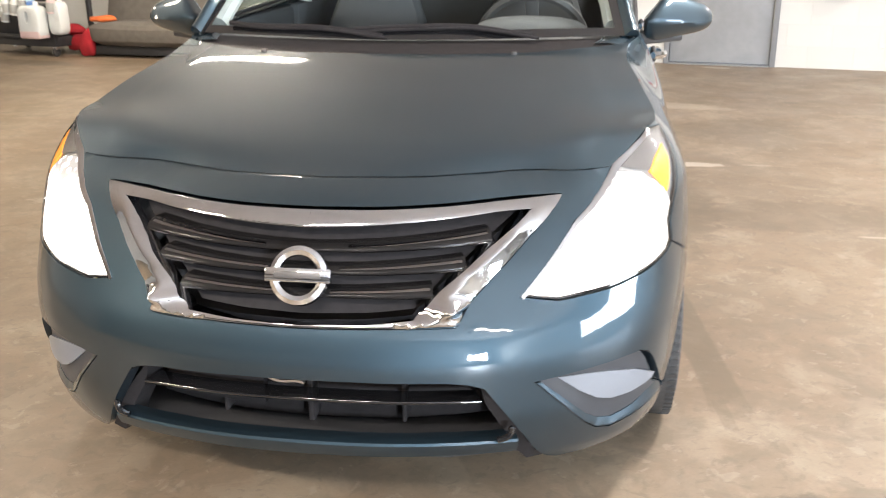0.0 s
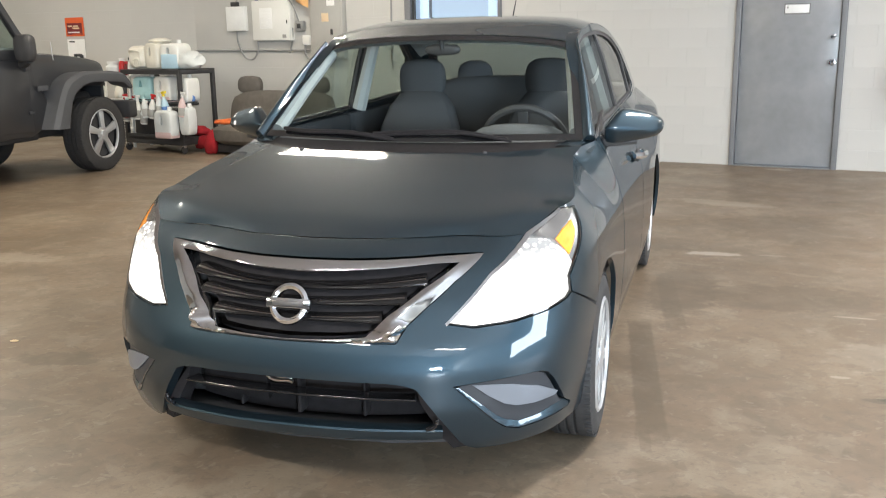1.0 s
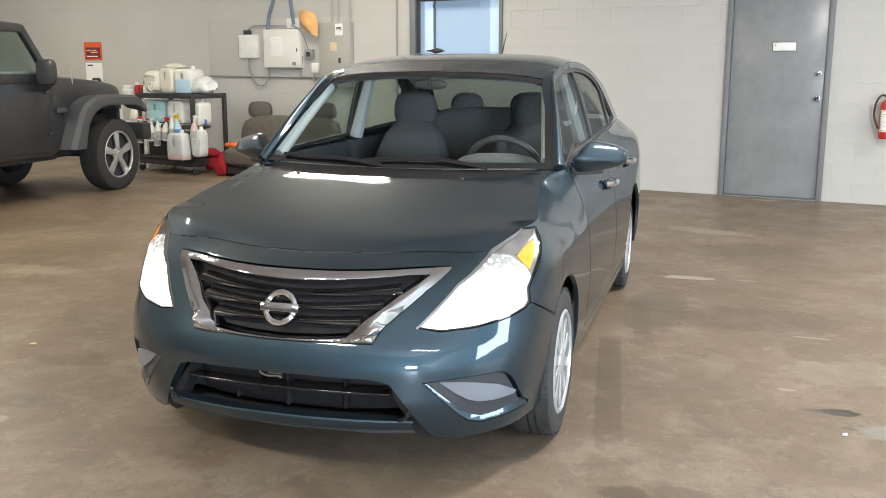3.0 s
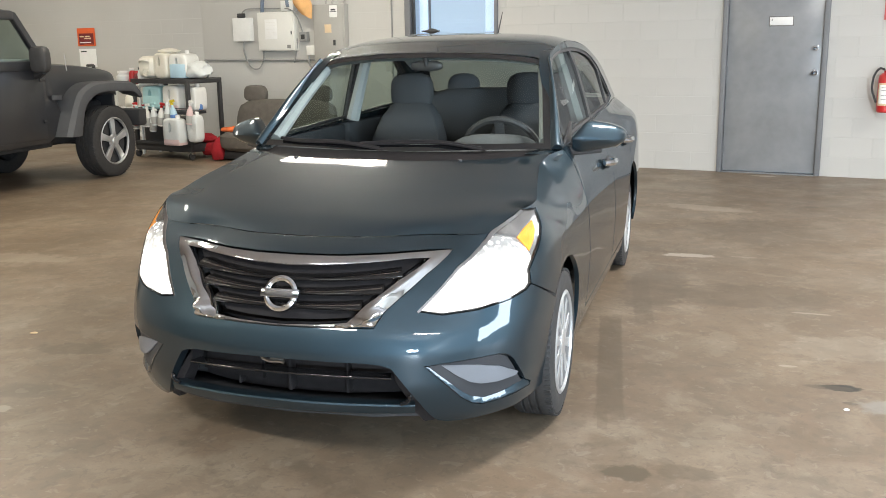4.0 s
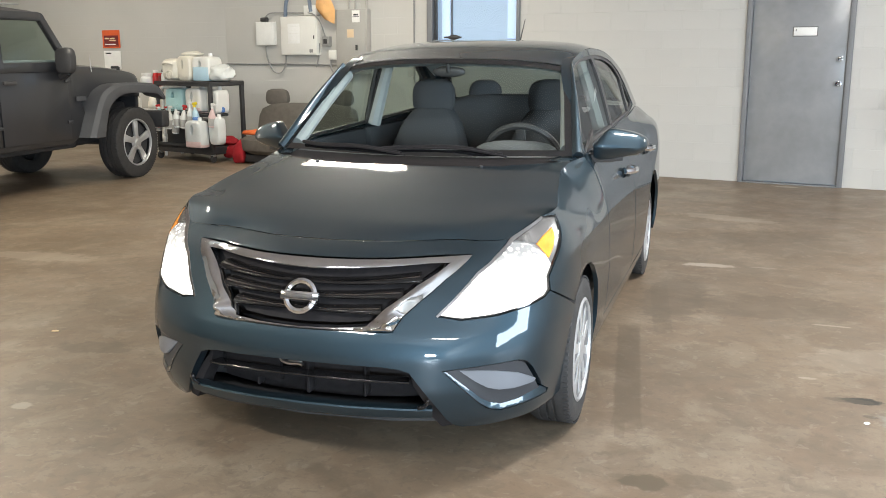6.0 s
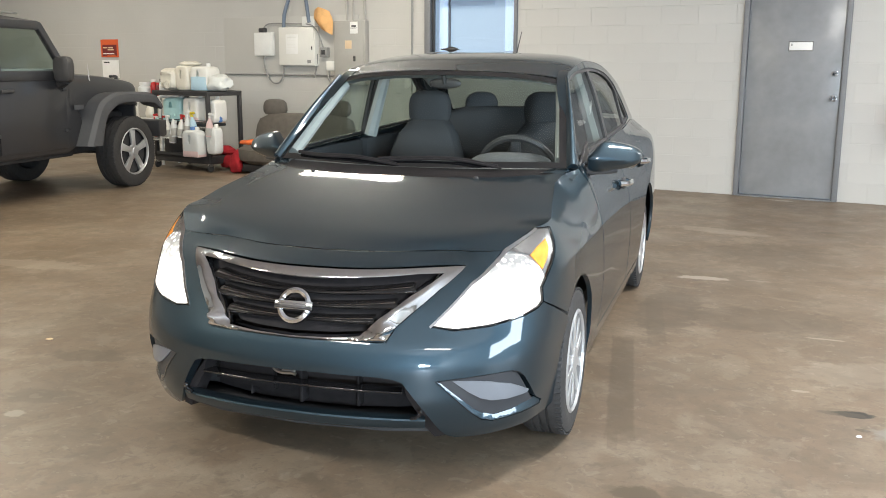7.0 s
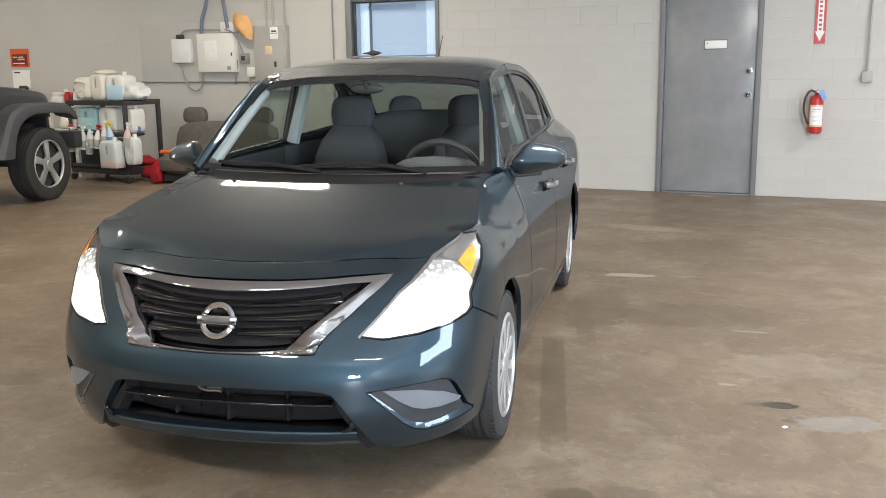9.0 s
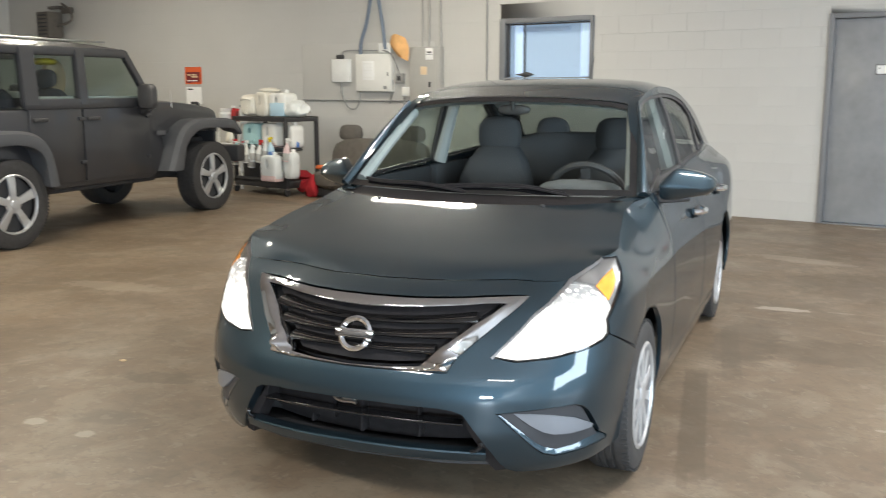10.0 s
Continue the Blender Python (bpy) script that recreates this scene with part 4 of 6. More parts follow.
WINS[0] = curve2((.69, .998), (.88, 1.165), (1.06, 1.296), (1.27, 1.347), (1.56, 1.363)) + [(1.60, 1.022)]
WINS[1] = [(1.67, 1.024)] + curve2((1.63, 1.364), (1.95, 1.352), (2.20, 1.315), (2.38, 1.245)) + [(2.44, 1.045)]
UNION = curve2((.65, .984), (.86, 1.168), (1.04, 1.306), (1.27, 1.362), (1.62, 1.380), (1.97, 1.367), (2.24, 1.328), (2.50, 1.225), (2.80, 1.065)) + [(2.5, 1.040), (1.62, 1.010)]
FRAME = curve2((.60, .962), (.83, 1.16), (1.04, 1.324), (1.27, 1.387), (1.65, 1.415), (2.05, 1.40), (2.35, 1.35), (2.65, 1.26), (2.95, 1.12), (3.12, 1.05)) + [(2.8, 1.045), (2.5, 1.034), (1.6, 1.003), (1.1, .985), (.66, .966)]
for sx in (1, -1):
    def side(u, v, d=0.0, q=sx):
        p = cabin(u, v, d)
        return Vector((p.x * q, p.y, p.z))
    bm = bmesh.new()
    panel(bm, FRAME, side, [UNION], 0.06, gap=.001, rim=.05, mirror=False)
    bmesh.ops.recalc_face_normals(bm, faces=bm.faces)
    fr = part("side_frame", bm, M_paint, car)
    bm = bmesh.new()
    panel(bm, UNION, side, WINS, 0.05, gap=0, rim=.02, mirror=False, depth=.006)
    part("window_trim", bm, M_black, fr)
    for w in WINS:
        bm = bmesh.new()
        panel(bm, w, side, [], 0.08, gap=0, rim=0, mirror=False, depth=.014)
        g = part("side_window", bm, M_sideglass, fr)
        g.visible_shadow = False
    # inner pillar trim
    bm = bmesh.new()
    tube(bm, [(sx * .665, 1.63, 1.0), (sx * .607, 1.62, 1.20), (sx * .555, 1.61, 1.36)], [.040, .036, .034], 8)
    part("pillar_backing", bm, M_black, car)
    bm = bmesh.new()
    tube(bm, [(sx * .64, 1.61, 1.0), (sx * .58, 1.60, 1.20), (sx * .53, 1.59, 1.36)], [.038, .034, .030], 8)
    part("pillar_trim", bm, M_trimgrey, car, "light grey inner pillar trim")
    bm = bmesh.new()
    tube(bm, [(sx * .640, .64, .985), (sx * .598, .86, 1.15), (sx * .553, 1.06, 1.29)], [.030, .030, .028], 8)
    part("pillar_trim", bm, M_trimgrey, car, "light grey inner pillar trim")

roof = [[(0, .985, 1.368), (.25, 1.0, 1.363), (.45, 1.035, 1.348), (.538, 1.068, 1.334), tuple(cabin(1.06, 1.335))],
        [(0, 1.3, 1.432), (.25, 1.3, 1.428), (.43, 1.3, 1.415), (.51, 1.3, 1.403), tuple(cabin(1.3, 1.390))],
        [(0, 1.7, 1.462), (.25, 1.7, 1.458), (.43, 1.7, 1.446), (.50, 1.7, 1.434), tuple(cabin(1.7, 1.415))],
        [(0, 2.2, 1.448), (.25, 2.2, 1.444), (.43, 2.2, 1.430), (.50, 2.2, 1.412), tuple(cabin(2.2, 1.380))],
        [(0, 2.62, 1.395), (.25, 2.62, 1.390), (.43, 2.62, 1.372), (.51, 2.61, 1.330), tuple(cabin(2.60, 1.278))]]
bm = bmesh.new()
patch(bm, roof, 5, 6, True)
bmesh.ops.remove_doubles(bm, verts=bm.verts, dist=0.0005)
bmesh.ops.recalc_face_normals(bm, faces=bm.faces)
roof_ob = part("roof", bm, M_paint, car)
bm = bmesh.new()
patch(bm, [[(x * .97, y, z - .035) for x, y, z in r] for r in roof], 3, 4, True)
part("headliner", bm, M_trimgrey, roof_ob, "light grey headliner")
bm = bmesh.new()
tube(bm, [(.0, 2.45, 1.425), (.0, 2.62, 1.60)], [.005, .002], 6)
part("aerial", bm, M_black, roof_ob)

ws = [[(0, .43, .962), (.2, .437, .964), (.42, .47, .968), (.605, .533, .968), (.674, .566, .966)],
      [(0, .70, 1.18), (.2, .705, 1.18), (.40, .73, 1.170), (.555, .785, 1.155), (.623, .815, 1.149)],
      [(0, .985, 1.366), (.2, .995, 1.362), (.40, 1.02, 1.350), (.515, 1.05, 1.332), (.564, 1.064, 1.324)]]
mid, rim = ring_patch(ws, 6, 9, (3, 1, 1))
glass_ob = part("windscreen", mid, M_glass, car, "tinted windscreen glass")
glass_ob.visible_shadow = False
part("windscreen_border", rim, M_gloss, car, "black border round the windscreen")
for sx in (1, -1):
    bm = bmesh.new()
    patch(bm, [[(sx * .674, .566, .966), (sx * .694, .566, .984), (sx * .713, .582, .980), (sx * .720, .60, .962)], [(sx * .623, .815, 1.149), (sx * .640, .806, 1.169), (sx * .652, .817, 1.170), (sx * .655, .83, 1.158)], [(sx * .564, 1.064, 1.326), (sx * .573, 1.053, 1.344), (sx * .580, 1.050, 1.346), (sx * .585, 1.05, 1.335)]], 5, 6)
    bmesh.ops.recalc_face_normals(bm, faces=bm.faces)
    part("pillar", bm, M_paint, car)
rw = [[(0, 2.62, 1.392), (.25, 2.62, 1.388), (.43, 2.62, 1.370), (.565, 2.60, 1.30)],
      [(0, 2.88, 1.24), (.25, 2.88, 1.235), (.46, 2.87, 1.215), (.612, 2.82, 1.165)],
      [(0, 3.12, 1.08), (.25, 3.12, 1.08), (.50, 3.10, 1.07), (.635, 3.05, 1.058)]]
mid, rim = ring_patch(rw, 5, 6, (2, 1, 1))
g = part("rear_window", mid, M_rearglass, car)
g.visible_shadow = False
part("rear_window_border", rim, M_gloss, car)
bm = bmesh.new()
patch(bm, [[(0, 3.11, 1.075), (.35, 3.11, 1.07), (.655, 3.04, 1.045)], [(0, 3.35, 1.065), (.35, 3.34, 1.06), (.65, 3.28, 1.038)], [(0, 3.58, 1.03), (.35, 3.56, 1.03), (.62, 3.46, 1.02)]], 5, 5, True)
bmesh.ops.remove_doubles(bm, verts=bm.verts, dist=0.0005)
bmesh.ops.recalc_face_normals(bm, faces=bm.faces)
part("boot_lid", bm, M_paint, car)
for sx in (1, -1):
    bm = bmesh.new()
    panel(bm, yz((3.36, .80), (3.50, .78), (3.52, .95), (3.42, .96), (3.38, .92)), lambda u, v, d=0.0, q=sx: Vector((skin(u, v, d).x * q, skin(u, v, d).y, v)), [], .05, gap=0, rim=.02, mirror=False, depth=-.003)
    bmesh.ops.recalc_face_normals(bm, faces=bm.faces)
    part("tail_light", bm, M_red, car, "red tail light")

# scuttle, wipers, mirrors
bm = bmesh.new()
patch(bm, [[(0, .225, .936), (.2, .235, .936), (.42, .295, .937), (.56, .37, .940), (.66, .495, .944)], [(0, .34, .944), (.2, .345, .944), (.42, .39, .946), (.56, .45, .948), (.655, .53, .950)], [(0, .455, .957), (.2, .462, .958), (.42, .49, .960), (.56, .53, .960), (.65, .58, .957)]], 6, 4, True)
bmesh.ops.remove_doubles(bm, verts=bm.verts, dist=0.0005)
part("scuttle", bm, M_void, car, "black plastic scuttle panel")
for pts in ([(.40, .46, .975), (.20, .47, 1.000), (-.02, .465, .996), (-.14, .46, .990)], [(-.05, .44, .972), (-.25, .465, .995), (-.45, .50, .995), (-.56, .54, 1.0)]):
    bm = bmesh.new()
    tube(bm, spline(pts, 5), .008, 6)
    wp = part("wiper", bm, M_void, car)
    bm = bmesh.new()
    q = [Vector(p) + Vector((.02, -.012, -.006)) for p in pts]
    tube(bm, spline(q, 5), .005, 6)
    part("wiper_blade", bm, M_void, wp)
for x in (.36, -.36):
    bm = bmesh.new()
    blob(bm, (x, .262, .947), (.009, .008, .006))
    part("washer_jet", bm, M_black, car)
for sx in (1, -1):
    bm = bmesh.new()
    vs = blob(bm, (0, 0, 0), (.112, .070, .084), 4.2, 28)
    for v in vs:   # flat below, tapered outwards, square where the glass sits
        t = (v.co.x + .112) / .224
        low = v.co.z < 0
        v.co.z = v.co.z * (.66 if low else (1.0 - .50 * t * t) * (.22 + .78 * ease((t + .02) / .34))) + (.036 * t - .010 if low else 0)
        if v.co.y > .035:
            v.co.y = .035 + .3 * (v.co.y - .035)
        if v.co.y < 0:   # a crease runs along the shell's face
            v.co.y *= 1.12 - .62 * min(abs(v.co.z - .012 + .02 * t) / .07, 1)
        v.co.y += .50 * v.co.x
    for v in vs:
        v.co = Vector((sx * (v.co.x + .850), v.co.y + .80, v.co.z + .990))
    bmesh.ops.recalc_face_normals(bm, faces=bm.faces)
    mir = part("door_mirror", bm, M_paint, car, "body-coloured door mirror", 50)
    bm = bmesh.new()
    tube(bm, [(sx * .725, .74, .942), (sx * .79, .765, .940), (sx * .86, .79, .940)], [.022, .018, .012], 8)
    part("mirror_arm", bm, M_black, mir)
    bm = bmesh.new()
    vs = blob(bm, (0, 0, 0), (.085, .006, .05))
    for v in vs:
        v.co = Vector((sx * (v.co.x + .850), v.co.y + .846 + .5 * v.co.x, v.co.z + .994))
    part("mirror_glass", bm, M_chrome, mir, "mirror glass")
    bm = bmesh.new()
    prism(bm, [(.66, .965), (.86, .975), (.86, 1.06), (.80, 1.04)], 0, .012, M(sx * .706, 0, 0) @ Matrix(((0, 0, sx, 0), (1, 0, 0, 0), (0, 1, 0, 0), (0, 0, 0, 1))), .002)
    bmesh.ops.recalc_face_normals(bm, faces=bm.faces)
    part("mirror_sail", bm, M_black, mir)

for sx in (1, -1):
    bm = bmesh.new()
    patch(bm, [[(sx * .58, .46, .955), (sx * .64, .49, .950), (sx * .715, .50, .925)], [(sx * .60, .53, .958), (sx * .66, .555, .960), (sx * .722, .58, .940)], [(sx * .61, .58, .962), (sx * .66, .62, .962), (sx * .715, .66, .950)]], 4, 4)
    bmesh.ops.recalc_face_normals(bm, faces=bm.faces)
    part("fender_corner", bm, M_paint, car)

# wheels, arch liners and floor pan
for sx in (1, -1):
    for y in (.07, 2.6):
        road_wheel(car, sx * .735, y, .283, .172, .196, sx, "cover")
        bm = bmesh.new()
        hoop = [[(x, y + .352 * math.cos(radians(a)), .305 + .352 * math.sin(radians(a))) for a in range(-14, 195, 16)] for x in (sx * .74, sx * .56)]
        lines = [[bm.verts.new(p) for p in h] for h in hoop]
        for k in range(len(lines[0]) - 1):
            bm.faces.new((lines[0][k], lines[0][k + 1], lines[1][k + 1], lines[1][k]))
        bm.faces.new(lines[1])
        part("arch_liner", bm, M_under, car)
# unseen plate, added to keep light out of the shadow below the nose
bm = bmesh.new()
prism(bm, [(-.52, -.56), (-.30, -.63), (0, -.655), (.30, -.63), (.52, -.56), (.62, -.40), (.62, -.20), (-.62, -.20), (-.62, -.40)], .205, .225)
part("nose_light_stop", bm, M_under, car)
bm = bmesh.new()
box(bm, (0, 1.5, .24), (1.36, 3.6, .10), .03)
part("floor_pan", bm, M_under, car)
bm = bmesh.new()
box(bm, (0, -.1, .45), (1.05, .75, .45), .05)
part("engine_bay", bm, M_under, car)
bm = bmesh.new()
box(bm, (0, 3.0, .65), (1.3, .9, .6), .05)
part("boot_floor", bm, M_under, car)

# cabin
bm = bmesh.new()
patch(bm, [[(0, .47, .945), (.35, .50, .945), (.64, .58, .94)], [(0, .75, .955), (.35, .76, .955), (.66, .78, .95)], [(0, .92, .90), (.35, .92, .905), (.68, .92, .90)], [(0, .96, .60), (.35, .96, .60), (.70, .96, .60)]], 5, 5, True)
part("dashboard", bm, M_dash, car, "charcoal dashboard")
bm = bmesh.new()
blob(bm, (.372, .82, .945), (.19, .12, .055))
part("instrument_hood", bm, M_dash, car)
st = M(.372, .975, .893, -66, 0, 0)
bm = bmesh.new()
lathe(bm, [(.174, -.012), (.188, -.015), (.199, -.005), (.199, .008), (.188, .016), (.174, .010), (.174, -.012)], 36, st)
wheel = part("steering_wheel", bm, M_steer, car, "dark grey steering wheel")
bm = bmesh.new()
blob(bm, (0, -.01, .0), (.075, .065, .025), 2.6, 14, st)
box(bm, (0, 0, 0), (.33, .04, .02), .006, st)
box(bm, (0, -.09, 0), (.045, .16, .018), .006, st)
part("steering_hub", bm, M_steer, wheel)


def car_seat(parent, x, y, w=.50, mat=None, z0=.42, high=1.10):
    mat = mat or M_cloth
    s = thing("seat", Matrix.Identity(4), "", "")
    s.parent = parent
    s.matrix_basis = M(x, y, 0)
    bm = bmesh.new()
    blob(bm, (0, -.12, z0), (w / 2, .28, .11), 3.4)
    part("seat_cushion", bm, mat, s)
    bm = bmesh.new()
    vs = blob(bm, (0, 0, 0), (w / 2, .085, (high - z0) / 2), 4.2, 22)
    for v in vs:
        v.co.x *= 1 - .36 * max(0, v.co.z / ((high - z0) / 2)) ** 1.6
        v.co = Vector((v.co.x, v.co.y + .18 + .22 * (v.co.z / (high - z0)), v.co.z + (high + z0) / 2))
    part("seat_back", bm, mat, s)
    bm = bmesh.new()
    blob(bm, (0, .285, high + .045), (.125, .055, .105), 3.2)
    part("headrest", bm, mat, s)
    for q in (-.06, .06):
        bm = bmesh.new()
        tube(bm, [(q, .29, high - .04), (q, .31, high + .06)], .007, 6)
        part("headrest_post", bm, M_satin, s)
    return s


car_seat(car, .34, 1.50, .46)
car_seat(car, -.34, 1.50, .46)
rear = thing("rear_bench", Matrix.Identity(4), "", "")
rear.parent = car
bm = bmesh.new()
blob(bm, (0, 2.30, .48), (.64, .28, .13), 4)
part("bench_cushion", bm, M_cloth, rear)
bm = bmesh.new()
blob(bm, (0, 2.62, .80), (.63, .10, .33), 4, 18)
part("bench_back", bm, M_cloth, rear)
for x in (-.27, .36):
    bm = bmesh.new()
    blob(bm, (x, 2.66, 1.13), (.11, .05, .09))
    part("rear_headrest", bm, M_cloth, rear)
bm = bmesh.new()
box(bm, (0, 2.92, 1.02), (1.25, .40, .04), .01)
part("parcel_shelf", bm, M_cloth, car)
bm = bmesh.new()
blob(bm, (0, .99, 1.305), (.080, .014, .024))
mm = part("interior_mirror", bm, M_black, car)
bm = bmesh.new()
tube(bm, [(0, .98, 1.305), (0, .965, 1.345)], .010, 6)
part("mirror_stem", bm, M_black, mm)
for sx in (1, -1):
    for y0, y1 in ((.72, 1.58), (1.64, 2.42)):
        bm = bmesh.new()
        box(bm, (sx * .70, (y0 + y1) / 2, .72), (.06, y1 - y0, .52), .02)
        part("door_card", bm, M_cloth, car)

# ---- the north wall's door, window and fittings ----
door = tagged(new("door_1"), "grey painted steel door with round knob and deadbolt", "door", kind="structure")
door.matrix_world = pose(0, WY, 0)
FW = 0.052
for nm, c, sz in (("door_frame", (DX0 + FW / 2, .05, DH / 2), (FW, .17, DH)), ("door_frame", (DX1 - FW / 2, .05, DH / 2), (FW, .17, DH)), ("door_frame", ((DX0 + DX1) / 2, .05, DH - FW / 2), (DX1 - DX0 - 2 * FW, .17, FW))):
    bm = bmesh.new()
    box(bm, c, sz, .006)
    part(nm, bm, M_doorframe, door)
bm = bmesh.new()
box(bm, ((DX0 + DX1) / 2, .035, (DH - FW) / 2 + .008), (DX1 - DX0 - 2 * FW - .008, .045, DH - FW - .022), .003)
leaf = part("door_leaf", bm, M_door, door)
bm = bmesh.new()
box(bm, ((DX0 + DX1) / 2, .03, .006), (DX1 - DX0 - 2 * FW, .16, .012), .003)
part("threshold", bm, M_doorframe, door, "worn metal threshold")
for z in (.25, 1.08, 1.9):
    bm = bmesh.new()
    lathe(bm, [(0, -.06), (.009, -.06), (.009, .06), (0, .06)], 10, M(DX0 + FW + .004, .008, z))
    part("hinge", bm, M_doorframe, leaf)
for z, r, lab in ((1.316, .024, "chrome deadbolt"), (1.066, .029, "chrome door knob")):
    bm = bmesh.new()
    lathe(bm, [(0, .0), (r * 1.15, 0), (r * 1.15, .008), (r * .5, .012), (r * .5, .028), (r * .95, .036), (r, .05), (r * .8, .06), (0, .063)], 20, M(.850, .012, z, 90, 0, 0))
    part("door_knob", bm, M_chrome, leaf, lab)
bm = bmesh.new()
box(bm, (.495, .011, 1.592), (.244, .004, .100), .002)
part("plate_frame", bm, M_shroud, leaf, "dark plate frame")
bm = bmesh.new()
box(bm, (.495, .009, 1.592), (.228, .006, .084), .002)
plate = part("name_plate", bm, M_paper, leaf, "white name plate with faint worn print")
bm = bmesh.new()
box(bm, (.405, .0052, 1.607), (.012, .001, .020))
part("print_bar", bm, M_conduit, plate)

window = tagged(new("window_1"), "grey steel window with a glowing pale blue panel", "window", kind="structure")
window.matrix_world = pose(0, WY, 0)
for c, sz in (((NX0 + .04, .02, (NZ0 + NZ1) / 2), (.08, .10, NZ1 - NZ0)), ((NX1 - .02, .02, (NZ0 + NZ1) / 2), (.04, .10, NZ1 - NZ0)), (((NX0 + NX1) / 2 + .02, .02, NZ1 - .03), (NX1 - NX0 - .12, .10, .06)), (((NX0 + NX1) / 2 + .02, .02, NZ0 + .03), (NX1 - NX0 - .12, .10, .06))):
    bm = bmesh.new()
    box(bm, c, sz, .006)
    part("window_frame", bm, M_doorframe, window)
M_bluewhite = material("blue_white_paint", (0.62, 0.70, 0.82), 0.6, 0, 0.05, 6, 0.02)
# no lamp behind the pane: these panels glow for the lit room beyond
M_blind = emitter("glowing_blind", (0.42, 0.50, 0.58), 0.42)
M_curtain = emitter("glowing_curtain", (0.66, 0.76, 0.86), 0.50)
bm = bmesh.new()
box(bm, ((NX0 + NX1) / 2, .185, (NZ0 + NZ1) / 2), (NX1 - NX0 - .005, .01, NZ1 - NZ0 - .005))
part("blind", bm, M_blind, window, "pale blue panel that glows for the lit room beyond")
for x, w in ((NX0 + .175, .12), (NX1 - .14, .20)):
    bm = bmesh.new()
    box(bm, (x, .165, (NZ0 + NZ1) / 2), (w, .02, NZ1 - NZ0 - .15), .004)
    part("side_curtain", bm, M_curtain, window, "white strip that glows for the lit room beyond")
for c, sz, mt, nm in (((NX0 + .26, .16, (NZ0 + NZ1) / 2), (.022, .03, NZ1 - NZ0 - .02), M_doorframe, "mullion"), (((NX0 + NX1) / 2, .03, NZ1 - .075), (NX1 - NX0 - .13, .05, .016), M_black, "head_seal"), ((NX0 + .105, .03, (NZ0 + NZ1) / 2), (.022, .05, NZ1 - NZ0 - .13), M_black, "side_seal"), (((NX0 + NX1) / 2 - .1, .165, NZ1 - .13), (.7, .02, .05), M_bluewhite, "blind_box")):
    bm = bmesh.new()
    box(bm, c, sz, .003)
    part(nm, bm, mt, window)
bm = bmesh.new()
box(bm, ((NX0 + NX1) / 2 + .02, .06, (NZ0 + NZ1) / 2), (NX1 - NX0 - .12, .006, NZ1 - NZ0 - .12))
pane = part("pane", bm, M_pane, window)
pane.visible_shadow = False
bm = bmesh.new()
blob(bm, (0, 0, 0), (.13, .035, .022), 2.4)
for v in bm.verts:
    v.co.z *= 1 + .5 * math.sin(v.co.x * 30 + 1)
tagged(part("black_bag", bm, M_black), "black folded pouch lying in the window", "pouch").matrix_world = pose(NX0 + .36, WY - .005, NZ0 + .095)


M_tan = material("tan_paper", (0.72, 0.56, 0.36), 0.8, 0, 0.05, 10, 0.02)


def fitting(name, x0, x1, z0, z1, depth, mat, label, cat, bev=.008):
    t = thing(name, pose((x0 + x1) / 2, WY, (z0 + z1) / 2), label, cat)
    bm = bmesh.new()
    box(bm, (0, -depth / 2, 0), (x1 - x0, depth, z1 - z0), bev)
    part("body", bm, mat, t)
    return t


def on_front(t, name, c, s, mat, label="", bev=.002):
    bm = bmesh.new()
    box(bm, c, s, bev)
    return part(name, bm, mat, t, label)


board = fitting("backboard", -7.30, -5.0, 1.24, 2.02, .012, M_wall, "pale grey painted backboard behind the electrical boxes", "board", .002)
b1 = fitting("control_box", -6.71, -6.39, 1.495, 1.81, .07, M_white, "small white wall-mounted control box", "control box")
on_front(b1, "door", (0, -.074, 0), (.30, .008, .31), M_white)
on_front(b1, "cap", (-.02, -.04, .19), (.11, .06, .06), M_black, "black cable gland", .012)
b2 = fitting("electrical_cabinet", -6.25, -5.64, 1.362, 1.872, .10, M_offwhite, "off-white metal electrical cabinet with paper notice", "electrical cabinet")
dr = on_front(b2, "door", (.0, -.106, 0), (.585, .012, .495), M_offwhite)
on_front(dr, "latch", (.265, -.118, -.02), (.010, .014, .045), M_black)
on_front(dr, "notice", (-.07, -.1135, .03), (.20, .002, .26), M_paper, "faded paper notice")
for k in range(5):
    on_front(dr, "print_line", (-.07, -.1148, .12 - .045 * k), (.15, .001, .004), M_offwhite)
on_front(dr, "rating_label", (.215, -.1135, -.20), (.06, .002, .045), M_conduit, "small black label")
b3 = fitting("breaker_panel", -5.33, -4.84, 1.12, 1.945, .10, M_panel, "grey metal breaker panel with stickers", "breaker panel")
d3 = on_front(b3, "door", (.0, -.106, 0), (.45, .012, .78), M_panel)
on_front(d3, "sticker", (.085, -.113, .32), (.12, .002, .15), M_paper, "white warning sticker")
on_front(d3, "sticker_mark", (.085, -.115, .34), (.07, .001, .02), M_ink)
on_front(d3, "sticker_mark", (.085, -.115, .315), (.10, .001, .008), M_ink)
on_front(d3, "tan_label", (-.005, -.113, .105), (.105, .002, .105), M_tan, "tan paper label")
on_front(d3, "handle", (.09, -.116, -.075), (.03, .016, .07), M_ink)
b4 = fitting("switch_box", -5.58, -5.46, 1.475, 1.605, .08, M_conduit, "small grey switch box", "switch box")
on_front(b4, "window", (0, -.083, 0), (.06, .004, .06), M_ink)
b5 = fitting("outlet_box", -5.49, -5.36, 1.30, 1.425, .06, M_white, "white square outlet box", "outlet")
on_front(b5, "plate", (0, -.062, 0), (.10, .004, .09), M_offwhite)
